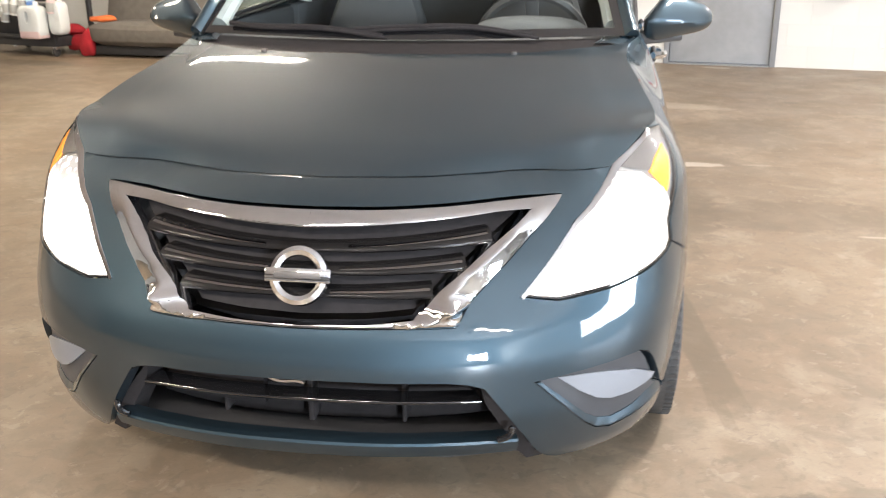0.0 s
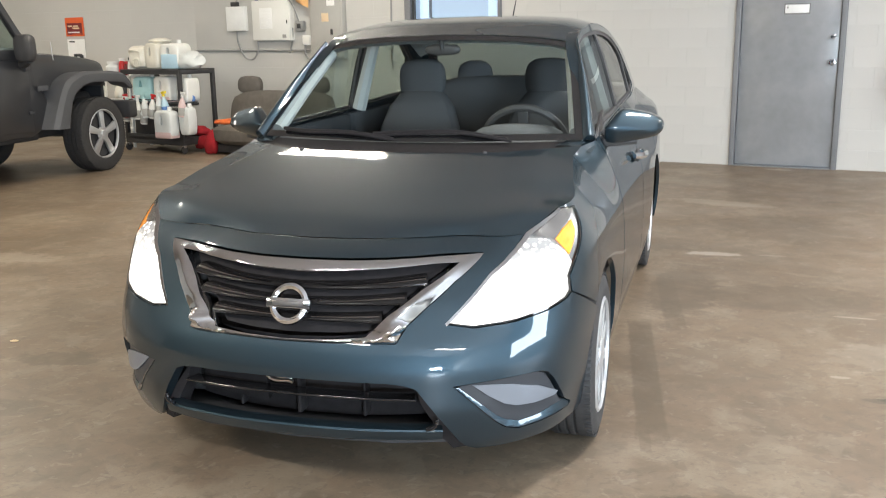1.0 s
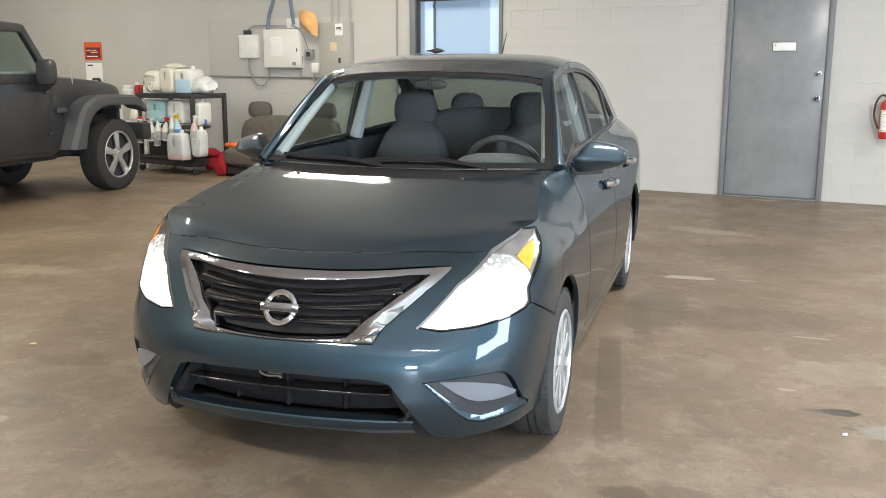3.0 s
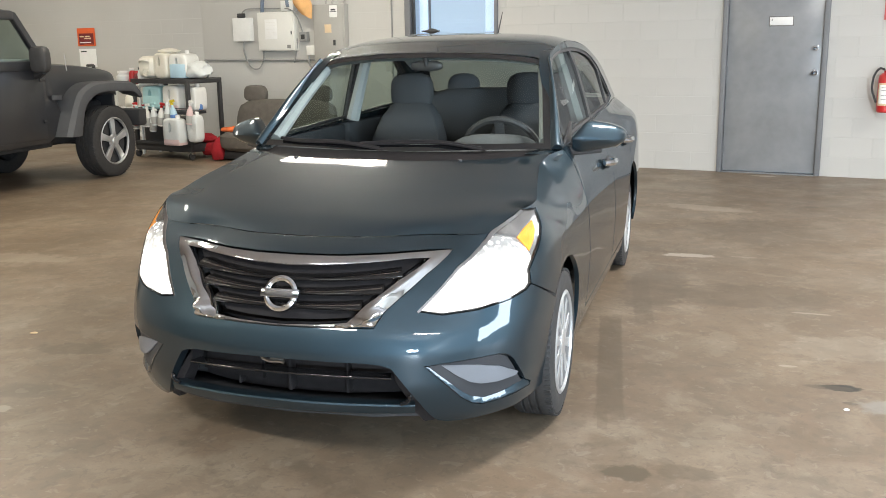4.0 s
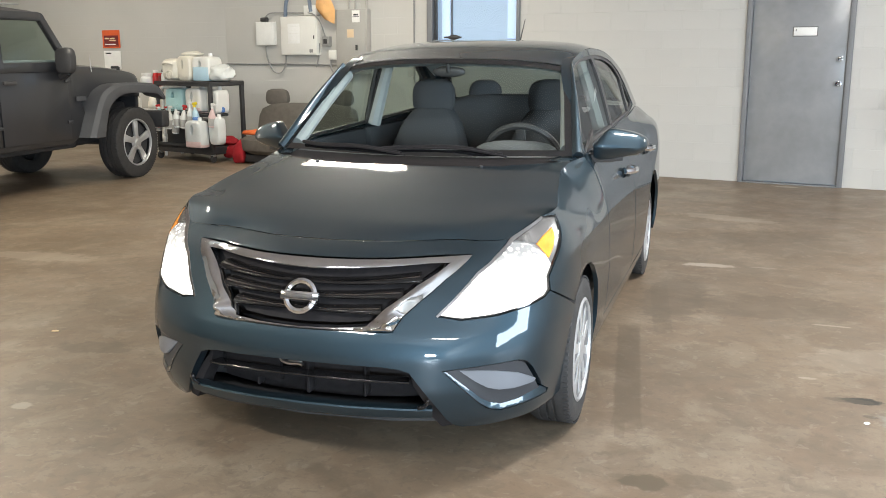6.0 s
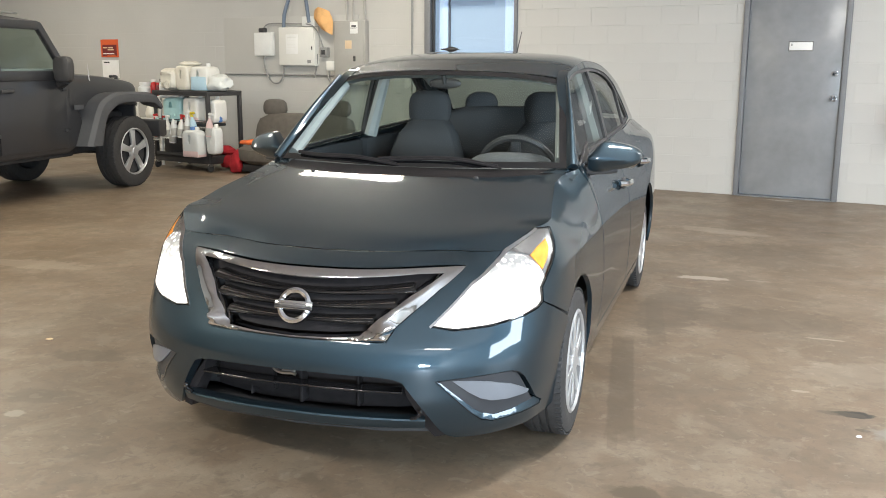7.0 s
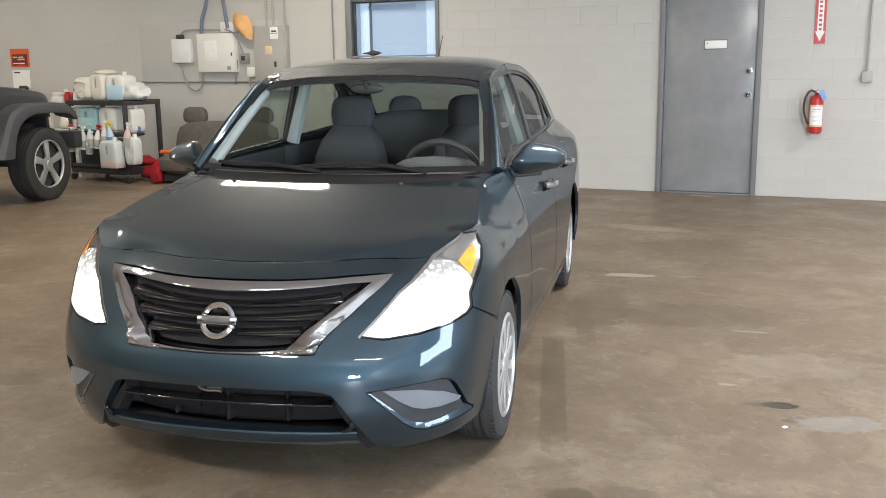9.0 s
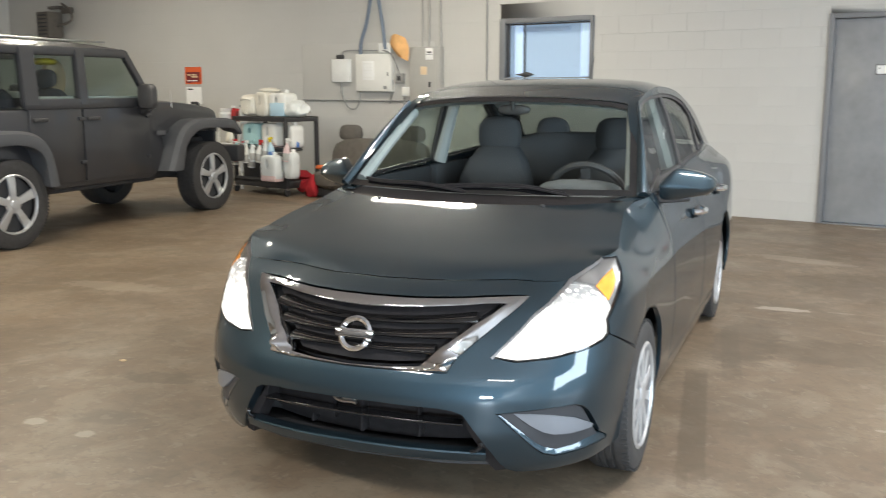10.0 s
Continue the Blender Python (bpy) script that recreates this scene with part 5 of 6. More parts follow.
b6 = fitting("outlet_box", 1.93, 2.03, 1.19, 1.30, .05, M_panel, "grey outlet box on conduit", "outlet")


def run(name, pts, r, mat, label, cat="conduit", n=8):
    bm = bmesh.new()
    tube(bm, spline(pts, 5) if len(pts) > 2 else pts, r, n)
    return tagged(part(name, bm, mat), label, cat)


run("conduit", [(-7.30, WY - .02, 1.245), (-5.34, WY - .02, 1.235)], .012, M_conduit, "thin grey conduit along the block wall")
run("conduit", [(1.98, WY - .03, 1.30), (1.98, WY - .03, 3.6)], .012, M_panel, "grey vertical conduit above the outlet")
run("conduit", [(-4.18, WY - .02, 1.0), (-4.18, WY - .02, 3.6)], .010, M_conduit, "thin grey vertical conduit beside the window")
for x in (-5.15, -5.05, -4.87):
    run("conduit", [(x, WY - .05, 1.94), (x, WY - .05, 3.6)], .014, M_panel, "grey conduit rising from the breaker panel")
run("cable", [(-6.19, WY - .06, 1.87), (-6.17, WY - .06, 2.05), (-6.08, WY - .05, 2.31), (-6.0, WY - .04, 2.75), (-5.97, WY - .04, 3.3)], .025, M_bluecable, "thick grey-blue cable rising from the cabinet", "cable")
run("cable", [(-5.72, WY - .11, 1.93), (-5.76, WY - .09, 2.1), (-5.82, WY - .05, 2.30), (-5.90, WY - .04, 2.75), (-5.92, WY - .04, 3.3)], .025, M_bluecable, "thick grey-blue cable rising from the cabinet", "cable")
run("cable", [(-6.55, WY - .05, 1.49), (-6.54, WY - .05, 1.33), (-6.44, WY - .05, 1.15), (-6.30, WY - .05, 1.13), (-6.22, WY - .05, 1.24), (-6.2, WY - .06, 1.36)], .011, M_conduit, "drooping grey cable below the boxes", "cable")
run("cable", [(-5.64, WY - .05, 1.52), (-5.65, WY - .05, 1.38), (-5.70, WY - .05, 1.20)], .010, M_conduit, "drooping grey cable below the boxes", "cable")
run("cable", [(-5.46, WY - .04, 1.30), (-5.46, WY - .05, 1.20), (-5.40, WY - .05, 1.12), (-5.33, WY - .05, 1.10)], .012, M_conduit, "drooping grey cable below the boxes", "cable")
run("cable", [(-6.56, WY - .05, 1.85), (-6.50, WY - .05, 1.91), (-6.38, WY - .05, 1.93), (-6.0, WY - .05, 1.92), (-5.70, WY - .11, 1.90), (-5.58, WY - .11, 1.80), (-5.53, WY - .06, 1.60)], .009, M_conduit, "thin grey cable looped between the boxes", "cable")
jb = fitting("junction_box", -5.85, -5.64, 1.88, 2.01, .10, M_white, "white junction box above the cabinet", "junction box")
bm = bmesh.new()
patch(bm, [[(-.17, .03, .17), (-.05, -.04, .20), (.09, .0, .15)], [(-.13, -.03, .05), (.0, -.09, .03), (.16, -.02, .02)], [(-.02, -.01, -.09), (.08, -.06, -.12), (.15, -.02, -.16)]], 6, 6, thick=.006)
tagged(part("hanging_rag", bm, M_yellowrag), "pale orange rag hanging above the cabinet", "rag").matrix_world = pose(-5.47, WY - .12, 1.92)
heater = thing("wall_heater", pose(-13.0, WY - .05, 2.45), "brown metal unit heater on a wall bracket", "heater")
bm = bmesh.new()
box(bm, (.06, -.22, .05), (.34, .30, .44), .02)
part("casing", bm, M_seat, heater)
for k in range(6):
    bm = bmesh.new()
    box(bm, (.06, -.375, -.11 + .064 * k), (.27, .012, .022), .003)
    part("louvre", bm, M_under, heater)
bm = bmesh.new()
tube(bm, spline([(.15, -.02, .42), (.42, -.06, .30), (.50, -.10, .12), (.24, -.20, .02)], 5), .022, 8)
part("pipe", bm, M_seat, heater)
bm = bmesh.new()
box(bm, (0, -.05, .36), (.30, .12, .05), .006)
box(bm, (.30, -.03, .30), (.30, .06, .10), .01)
part("bracket", bm, M_seat, heater)

# calendar
cal = thing("wall_calendar", pose(-9.64, WY - .004, 1.453), "orange and white wall calendar hung on the block wall", "calendar")
on_front(cal, "sheet", (0, -.003, -.16), (.36, .004, .27), M_paper, "white date sheet", 0)
on_front(cal, "picture", (0, -.003, .155), (.38, .004, .27), M_orangeprint, "orange printed header", 0)
on_front(cal, "picture_band", (0.0, -.0065, .125), (.31, .002, .17), M_darkred, "dark red printed picture", 0)
for x, z, w in ((-.09, .165, .09), (.03, .165, .10), (.03, .135, .14)):
    on_front(cal, "lettering_bar", (x, -.0085, z), (w, .002, .02), M_tan, "", 0)
on_front(cal, "picture_stripe", (-.02, -.0082, .075), (.24, .001, .016), M_paper, "", 0)
on_front(cal, "picture_stripe", (.04, -.0082, .05), (.20, .001, .010), M_orangeprint, "", 0)
on_front(cal, "month_bar", (-.08, -.006, -.06), (.12, .001, .02), M_ink, "", 0)

M_tag = material("pale_blue_card", (0.22, 0.40, 0.72), 0.6, 0, 0.1, 20, 0.02)
# extinguisher and its sign
sign = thing("extinguisher_sign", pose(1.513, WY - .003, 1.86), "red wall sign with a white down arrow", "sign")
on_front(sign, "plate", (0, -.003, 0), (.105, .004, .56), M_fadedred, "", 0)
bm = bmesh.new()
prism(bm, [(-.028, .27), (.028, .27), (.028, -.16), (.046, -.16), (0, -.26), (-.046, -.16), (-.028, -.16)], 0, .002, M(0, -.006, 0, 90, 0, 0))
part("arrow", bm, M_paper, sign, "white arrow")
for k in range(9):
    on_front(sign, "letter_bar", (0, -.0092, .22 - .045 * k), (.028, .001, .022), M_fadedred, "", 0)
ext = thing("fire_extinguisher", pose(1.527, WY - .10, .68), "red fire extinguisher with a label and black hose", "fire extinguisher")
bm = bmesh.new()
lathe(bm, [(0, 0), (.055, 0), (.066, .012), (.068, .03), (.068, .33), (.060, .365), (.035, .385), (.022, .39), (.022, .41), (0, .41)], 28)
part("cylinder", bm, M_red, ext)
bm = bmesh.new()
vs = [[bm.verts.new((.0695 * math.sin(radians(a)), -.0695 * math.cos(radians(a)), z)) for a in range(-55, 80, 9)] for z in (.07, .29)]
for k in range(len(vs[0]) - 1):
    bm.faces.new((vs[0][k], vs[0][k + 1], vs[1][k + 1], vs[1][k]))
lab = part("label_sheet", bm, M_tan, ext, "tan-edged instruction label")
bm = bmesh.new()
vs = [[bm.verts.new((.0702 * math.sin(radians(a)), -.0702 * math.cos(radians(a)), z)) for a in range(-42, 68, 9)] for z in (.09, .272)]
for k in range(len(vs[0]) - 1):
    bm.faces.new((vs[0][k], vs[0][k + 1], vs[1][k + 1], vs[1][k]))
part("label_face", bm, M_paper, lab)
for z in (.245, .22, .17, .13):
    bm = bmesh.new()
    vs = [[bm.verts.new((.0708 * math.sin(radians(a)), -.0708 * math.cos(radians(a)), z + h)) for a in range(-25, 55, 10)] for h in (-.003, .003)]
    for k in range(len(vs[0]) - 1):
        bm.faces.new((vs[0][k], vs[0][k + 1], vs[1][k + 1], vs[1][k]))
    part("print_bar", bm, M_conduit, lab)
bm = bmesh.new()
box(bm, (.0, -.01, .425), (.03, .05, .03), .006)
box(bm, (.01, -.05, .455), (.022, .11, .012), .004, M(0, 0, 0, 12, 0, 0))
box(bm, (.01, -.05, .415), (.022, .10, .010), .004)
part("valve_handle", bm, M_satin, ext, "metal squeeze handle")
bm = bmesh.new()
tube(bm, spline([(-.015, -.02, .42), (-.06, -.04, .43), (-.105, -.05, .36), (-.115, -.05, .24), (-.09, -.05, .15), (-.07, -.04, .10)], 6), .011, 8)
part("hose", bm, M_black, ext, "black rubber hose")
bm = bmesh.new()
box(bm, (0, 0, 0), (.045, .003, .10), .001, M(.06, -.075, .39, 0, -20, 0))
part("tag", bm, M_tag, ext, "blue inspection tag")
bm = bmesh.new()
box(bm, (0, .085, .22), (.05, .03, .3), .004)
part("wall_bracket", bm, M_black, ext)

# ---- the off-roader ----
jeep = thing("off_road_car", pose(-7.06, 4.42, 0, 0, 0, 12), "dark grey boxy off-road car with black fender flares", "car")
for sx in (1, -1):
    for y in (0, -2.947):
        road_wheel(jeep, sx * .735, y, .40, .25, .262, sx, "alloy")
bm = bmesh.new()
tub = [(-3.72, .62), (-3.72, 1.22), (-.86, 1.22), (-.86, .98), (-.62, .62), (-.95, .46), (-2.35, .46), (-2.55, .62)]
prism(bm, tub, -.74, .74, Matrix(((0, 0, 1, 0), (1, 0, 0, 0), (0, 1, 0, 0), (0, 0, 0, 1))), .03)
bmesh.ops.recalc_face_normals(bm, faces=bm.faces)
part("body", bm, M_jeep, jeep)
bm = bmesh.new()
patch(bm, [[(0, -.92, 1.305), (.35, -.92, 1.30), (.62, -.92, 1.28), (.73, -.92, 1.24), (.745, -.92, .95)], [(0, -.2, 1.27), (.32, -.2, 1.265), (.58, -.2, 1.24), (.67, -.2, 1.20), (.68, -.2, .92)], [(0, .36, 1.21), (.30, .36, 1.205), (.52, .36, 1.18), (.61, .36, 1.13), (.62, .36, .90)], [(0, .44, 1.13), (.30, .44, 1.125), (.52, .44, 1.10), (.60, .44, 1.06), (.61, .44, .88)]], 4, 5, True)
bmesh.ops.remove_doubles(bm, verts=bm.verts, dist=0.0005)
bmesh.ops.recalc_face_normals(bm, faces=bm.faces)
part("bonnet", bm, M_jeep, jeep)
bm = bmesh.new()
box(bm, (0, .44, .86), (1.16, .06, .46), .03)
part("grille_panel", bm, M_jeep, jeep)
bm = bmesh.new()
box(bm, (0, -.25, .62), (.90, 1.3, .45), .05)
part("engine_bay", bm, M_under, jeep)
bm = bmesh.new()
box(bm, (0, .66, .62), (1.62, .16, .20), .03)
part("front_bumper", bm, M_black, jeep, "black plastic front bumper")
for sx in (1, -1):
    for y, tag in ((0, "f"), (-2.947, "r")):
        prof = [(-.86, .52), (-.66, .90), (-.50, 1.02), (-.25, 1.07), (.30, 1.05), (.44, .98), (.50, .90)] if tag == "f" else [(.50, .52), (.42, .84), (.28, .99), (.0, 1.04), (-.34, 1.02), (-.52, .92), (-.60, .72)]
        low = [(-.66, .52), (-.56, .80), (-.42, .91), (-.22, .96), (.28, .945), (.40, .90), (.47, .86)] if tag == "f" else [(.36, .52), (.32, .78), (.20, .88), (.0, .92), (-.28, .90), (-.42, .82), (-.48, .70)]
        bm = bmesh.new()
        P = [Vector((0, a, b)) for a, b in prof]
        Q = [Vector((0, a, b)) for a, b in low]
        rings = []
        for p, q in zip(spline(P, 4), spline(Q, 4)):
            rings.append([bm.verts.new((sx * x, y + w.y, w.z)) for x, w in ((.66, p), (.88, p + Vector((0, 0, .005))), (.925, p * .8 + q * .2), (.935, p * .3 + q * .7), (.925, q), (.90, q), (.66, q + Vector((0, 0, .05))))])
        for a, b in zip(rings, rings[1:]):
            for k in range(6):
                bm.faces.new((a[k], a[k + 1], b[k + 1], b[k]))
        bm.faces.new(rings[0])
        bm.faces.new(rings[-1][::-1])
        bmesh.ops.recalc_face_normals(bm, faces=bm.faces)
        part("fender_flare", bm, M_flare, jeep, "textured dark grey plastic flare")
    # doors, handles, mirror
    for y0, y1, nm in ((-1.94, -.98, "front"), (-2.62, -1.96, "rear")):
        bm = bmesh.new()
        poly = [(y0, .52), (y1, .52), (y1, 1.285), (y0, 1.285)] if nm == "front" else [(y0 + .22, .52), (y1, .52), (y1, 1.285), (y0, 1.285), (y0, .95)]
        prism(bm, poly, -.006, .012, M(sx * .745, 0, 0) @ Matrix(((0, 0, sx, 0), (1, 0, 0, 0), (0, 1, 0, 0), (0, 0, 0, 1))), .006)
        bmesh.ops.recalc_face_normals(bm, faces=bm.faces)
        dd = part("door", bm, M_jeep, jeep)
        yh = y0 + .12
        bm = bmesh.new()
        box(bm, (sx * .775, yh, 1.12), (.03, .17, .035), .01)
        part("door_handle", bm, M_black, dd)
        for z in (.70, 1.12):
            bm = bmesh.new()
            box(bm, (sx * .765, y1 - .02, z), (.02, .07, .035), .004)
            part("hinge", bm, M_jeep, dd)
    bm = bmesh.new()
    blob(bm, (sx * .880, -1.14, 1.325), (.100, .060, .130), 4.0, 22)
    mi = part("door_mirror", bm, M_black, jeep, "black square door mirror")
    bm = bmesh.new()
    tube(bm, [(sx * .74, -1.06, 1.17), (sx * .82, -1.10, 1.18), (sx * .90, -1.13, 1.22)], .045, 10)
    part("mirror_arm", bm, M_black, mi)
    # cabin side: pillars and rails
    side = [((.74, -.90, 1.23), (.66, -1.24, 1.79)), ((.745, -1.93, 1.26), (.69, -1.90, 1.78)), ((.745, -2.58, 1.26), (.69, -2.56, 1.78)), ((.745, -3.68, 1.25), (.68, -3.60, 1.78))]
    for k, (a, b) in enumerate(side):
        bm = bmesh.new()
        a, b = Vector((a[0] * sx, a[1], a[2])), Vector((b[0] * sx, b[1], b[2]))
        w = (.05, .06, .09, .10)[k]
        d = (b - a)
        vs = [bm.verts.new(p + Vector((x * .03, y * w, 0))) for p in (a - d * .02, b) for x, y in ((-1, -1), (1, -1), (1, 1), (-1, 1))]
        for q in range(4):
            bm.faces.new((vs[q], vs[(q + 1) % 4], vs[4 + (q + 1) % 4], vs[4 + q]))
        bm.faces.new(vs[:4][::-1])
        bm.faces.new(vs[4:])
        bmesh.ops.recalc_face_normals(bm, faces=bm.faces)
        bmesh.ops.bevel(bm, geom=bm.edges[:], offset=.008, segments=2, affect="EDGES")
        part("pillar", bm, M_jeep, jeep)
    bm = bmesh.new()
    box(bm, (sx * .745, -1.80, 1.262), (.05, 1.72, .10), .015)
    part("waist_rail", bm, M_jeep, jeep)
    bm = bmesh.new()
    box(bm, (sx * .685, -2.42, 1.755), (.05, 2.36, .09), .02)
    part("roof_rail", bm, M_jeep, jeep)
    for poly in ([(-1.88, 1.312), (-.96, 1.312), (-1.22, 1.715), (-1.86, 1.715)], [(-2.54, 1.312), (-1.98, 1.312), (-1.95, 1.715), (-2.52, 1.715)], [(-3.6, 1.312), (-2.66, 1.312), (-2.64, 1.715), (-3.55, 1.715)]):
        bm = bmesh.new()
        vs = [bm.verts.new((sx * (.735 - (z - 1.30) * .11), y, z)) for y, z in poly]
        bm.faces.new(vs)
        g = part("side_window", bm, M_sideglass, jeep)
        g.visible_shadow = False
    bm = bmesh.new()
    box(bm, (sx * .60, -1.60, .455), (.07, 1.66, .09), .02)
    part("sill", bm, M_under, jeep)
    # added pale strips: light on the door sills put into their colour
    for y0, y1 in ((-1.86, -1.04), (-2.50, -2.02)):
        bm = bmesh.new()
        box(bm, (sx * .700, (y0 + y1) / 2, 1.318 if sx > 0 else 1.340), (.06, y1 - y0, .03 if sx > 0 else .075), .008)
        part("lit_sill_strip", bm, M_trimgrey, jeep, "pale strip in place of light on the door's inner sill")
bm = bmesh.new()
patch(bm, [[(0, -1.18, 1.83), (.45, -1.19, 1.825), (.66, -1.22, 1.79)], [(0, -1.8, 1.865), (.48, -1.8, 1.855), (.69, -1.8, 1.80)], [(0, -3.0, 1.865), (.48, -3.0, 1.855), (.69, -3.0, 1.80)], [(0, -3.68, 1.83), (.46, -3.67, 1.82), (.67, -3.64, 1.78)]], 5, 5, True, thick=.03)
bmesh.ops.recalc_face_normals(bm, faces=bm.faces)
part("hard_top", bm, M_jeep, jeep, "dark hard top roof")
bm = bmesh.new()
box(bm, (.50, -2.45, 1.872), (.03, 2.3, .02), .006)
part("roof_strip", bm, M_satin, jeep, "pale drip rail along the roof")
bm = bmesh.new()
vs = [bm.verts.new(p) for p in ((-.68, -.93, 1.25), (.68, -.93, 1.25), (.62, -1.22, 1.77), (-.62, -1.22, 1.77))]
bm.faces.new(vs)
g = part("windscreen", bm, M_glass, jeep)
g.visible_shadow = False
bm = bmesh.new()
box(bm, (0, -1.0, 1.24), (1.40, .32, .10), .03)
part("dashboard", bm, M_dash, jeep)
for x in (-.36, .36):
    car_seat_j = thing("seat", Matrix.Identity(4), "", "")
    car_seat_j.parent = jeep
    car_seat_j.matrix_basis = M(x, -1.75, 0)
    bm = bmesh.new()
    blob(bm, (0, -.2, 1.05), (.24, .09, .36), 3.2)
    part("seat_back", bm, M_cloth, car_seat_j)
    bm = bmesh.new()
    blob(bm, (0, -.24, 1.50), (.13, .05, .09), 2.8)
    part("headrest", bm, M_cloth, car_seat_j)
bm = bmesh.new()
blob(bm, (.30, -1.93, 1.665), (.12, .10, .035), 2.6)
part("bundle", bm, M_yellow, jeep, "yellow bundle hung inside")
bm = bmesh.new()
blob(bm, (.22, -1.74, 1.50), (.10, .11, .19), 2.4)
part("bundle", bm, M_tan, jeep, "tan bag hung inside")
for sx in (1, -1):
    bm = bmesh.new()
    box(bm, (sx * .40, .30, 1.235), (.05, .09, .03), .008)
    box(bm, (sx * .40, .36, 1.20), (.035, .03, .08), .008)
    part("bonnet_latch", bm, M_black, jeep, "black rubber bonnet latch")
    bm = bmesh.new()
    box(bm, (sx * .36, .475, .98), (.20, .02, .20), .05)
    part("headlight", bm, M_satin, jeep)
bm = bmesh.new()
box(bm, (0, -.905, 1.275), (1.36, .07, .05), .012)
part("cowl", bm, M_jeep, jeep)
for x in (-.3, .3):
    bm = bmesh.new()
    tube(bm, [(x + .1, -.90, 1.31), (x - .22, -.95, 1.325)], .008, 6)
    part("wiper", bm, M_black, jeep)
bm = bmesh.new()
tube(bm, [(-.6, -2.75, .44), (.6, -2.75, .44)], .06, 8)
tube(bm, [(-.6, 0, .42), (.6, 0, .42)], .06, 8)
box(bm, (0, -1.6, .47), (.9, 2.6, .10), .03)
part("chassis", bm, M_under, jeep)
bm = bmesh.new()
tube(bm, [(.70, -.52, 1.20), (.70, -.535, 1.38)], [.006, .003], 6)
part("aerial", bm, M_satin, jeep)
bm = bmesh.new()
box(bm, (.765, -.80, .93), (.006, .16, .05), .002)
part("side_badge", bm, M_flare, jeep)

# ---- the black cart and what is on it ----
CART = pose(-6.93, 6.37, 0, 0, 0, -5)
cart = thing("utility_cart", CART, "black plastic utility cart with bottles hung on it", "cart")
CW, CD = 1.08, .60
for z, th in ((.15, .10), (.60, .035), (1.00, .055)):
    bm = bmesh.new()
    box(bm, (0, 0 if z != .60 else -.12, z), (CW if z != .60 else CW - .10, CD if z != .60 else .34, th), .012)
    part("shelf", bm, M_black, cart)
for y, z0, z1 in ((-CD / 2 + .012, 1.0, 1.035), (CD / 2 - .012, 1.0, 1.035), (-CD / 2 + .012, .15, .225), (CD / 2 - .012, .15, .225)):
    bm = bmesh.new()
    box(bm, (0, y, (z0 + z1) / 2), (CW, .024, z1 - z0), .006)
    part("shelf_lip", bm, M_black, cart)
for k in range(3):
    bm = bmesh.new()
    tube(bm, [(-CW / 2 + .04, -CD / 2 - .012, .66 - .02 * k), (CW / 2 - .04, -CD / 2 - .012, .66 - .02 * k)], .006, 6)
    part("hanging_rail", bm, M_black, cart)
for x in (-CW / 2 + .025, CW / 2 - .025):
    for y in (-CD / 2 + .025, CD / 2 - .025):
        bm = bmesh.new()
        box(bm, (x, y, .58), (.05, .05, .86), .008)
        part("post", bm, M_black, cart)
        bm = bmesh.new()
        lathe(bm, [(0, -.015), (.045, -.015), (.05, -.008), (.05, .008), (.045, .015), (0, .015)], 16, M(x, y, .05) @ AX["x"])
        part("castor", bm, M_rubber, cart)
        bm = bmesh.new()
        box(bm, (x, y, .09), (.05, .04, .03), .004)
        part("castor_fork", bm, M_satin, cart)


def jug(x, y, z, w, d, h, mat, fill=None, label="", turn=0, handle=True, low=.28):
    """A squarish canister with a filler cap and a pierced handle."""
    t = thing("canister", CART @ pose(x, y, z, 0, 0, turn), label, "canister", "canisters on the cart")
    bm = bmesh.new()
    n, e = 36, 5.0
    rings = []
    for y, k in ((-d / 2 + .030, 1.0), (-d / 2 + .010, .97), (-d / 2, .88), (-d / 2, .55), (-d / 2 + .004, .25)):   # from the rim of the face in to the grip's slot
        ring = []
        for q in range(n):
            a = 6.283185 * q / n
            cx, cz = math.cos(a), math.sin(a)
            g = (abs(cx) ** e + abs(cz) ** e) ** (-1 / e)
            ox, oz = cx * g * w / 2, h * .47 + cz * g * h * .47 * (.94 if cz > 0 else 1)
            ix, iz = -w * .06 + cx * w * .085, h * .60 + cz * h * .17
            if k > .8:
                zx, zz = ox * k, h * .47 + (oz - h * .47) * k
            elif handle:
                t_ = .62 if k > .3 else 1
                zx, zz = ox + (ix - ox) * t_, oz + (iz - oz) * t_
            else:
                zx, zz = ox * k * .1, h * .47 + (oz - h * .47) * k * .1
            ring.append((zx, y, zz))
        rings.append(ring)
    rings = rings[::-1] + [[(x_, -y_, z_) for x_, y_, z_ in r] for r in rings]
    vr = [[bm.verts.new(p) for p in r] for r in rings]
    for a, b in zip(vr, vr[1:]):
        for q in range(n):
            bm.faces.new((a[q], a[(q + 1) % n], b[(q + 1) % n], b[q]))
    for q in range(n):   # the slot's inner wall
        bm.faces.new((vr[-1][q], vr[-1][(q + 1) % n], vr[0][(q + 1) % n], vr[0][q]))
    bmesh.ops.recalc_face_normals(bm, faces=bm.faces)
    part("body", bm, mat, t, "", 50)
    if fill:
        bm = bmesh.new()
        box(bm, (0, 0, h * low), (w * .92, d + .005, h * low * 1.88), .014)
        part("fluid", bm, fill, t, "coloured fluid showing through")
    bm = bmesh.new()
    lathe(bm, [(.024, -.02), (.028, -.02), (.028, .02), (.024, .035), (0, .035)], 14, M(w * .22, 0, h * .93))
    part("cap", bm, M_white, t)
    return t


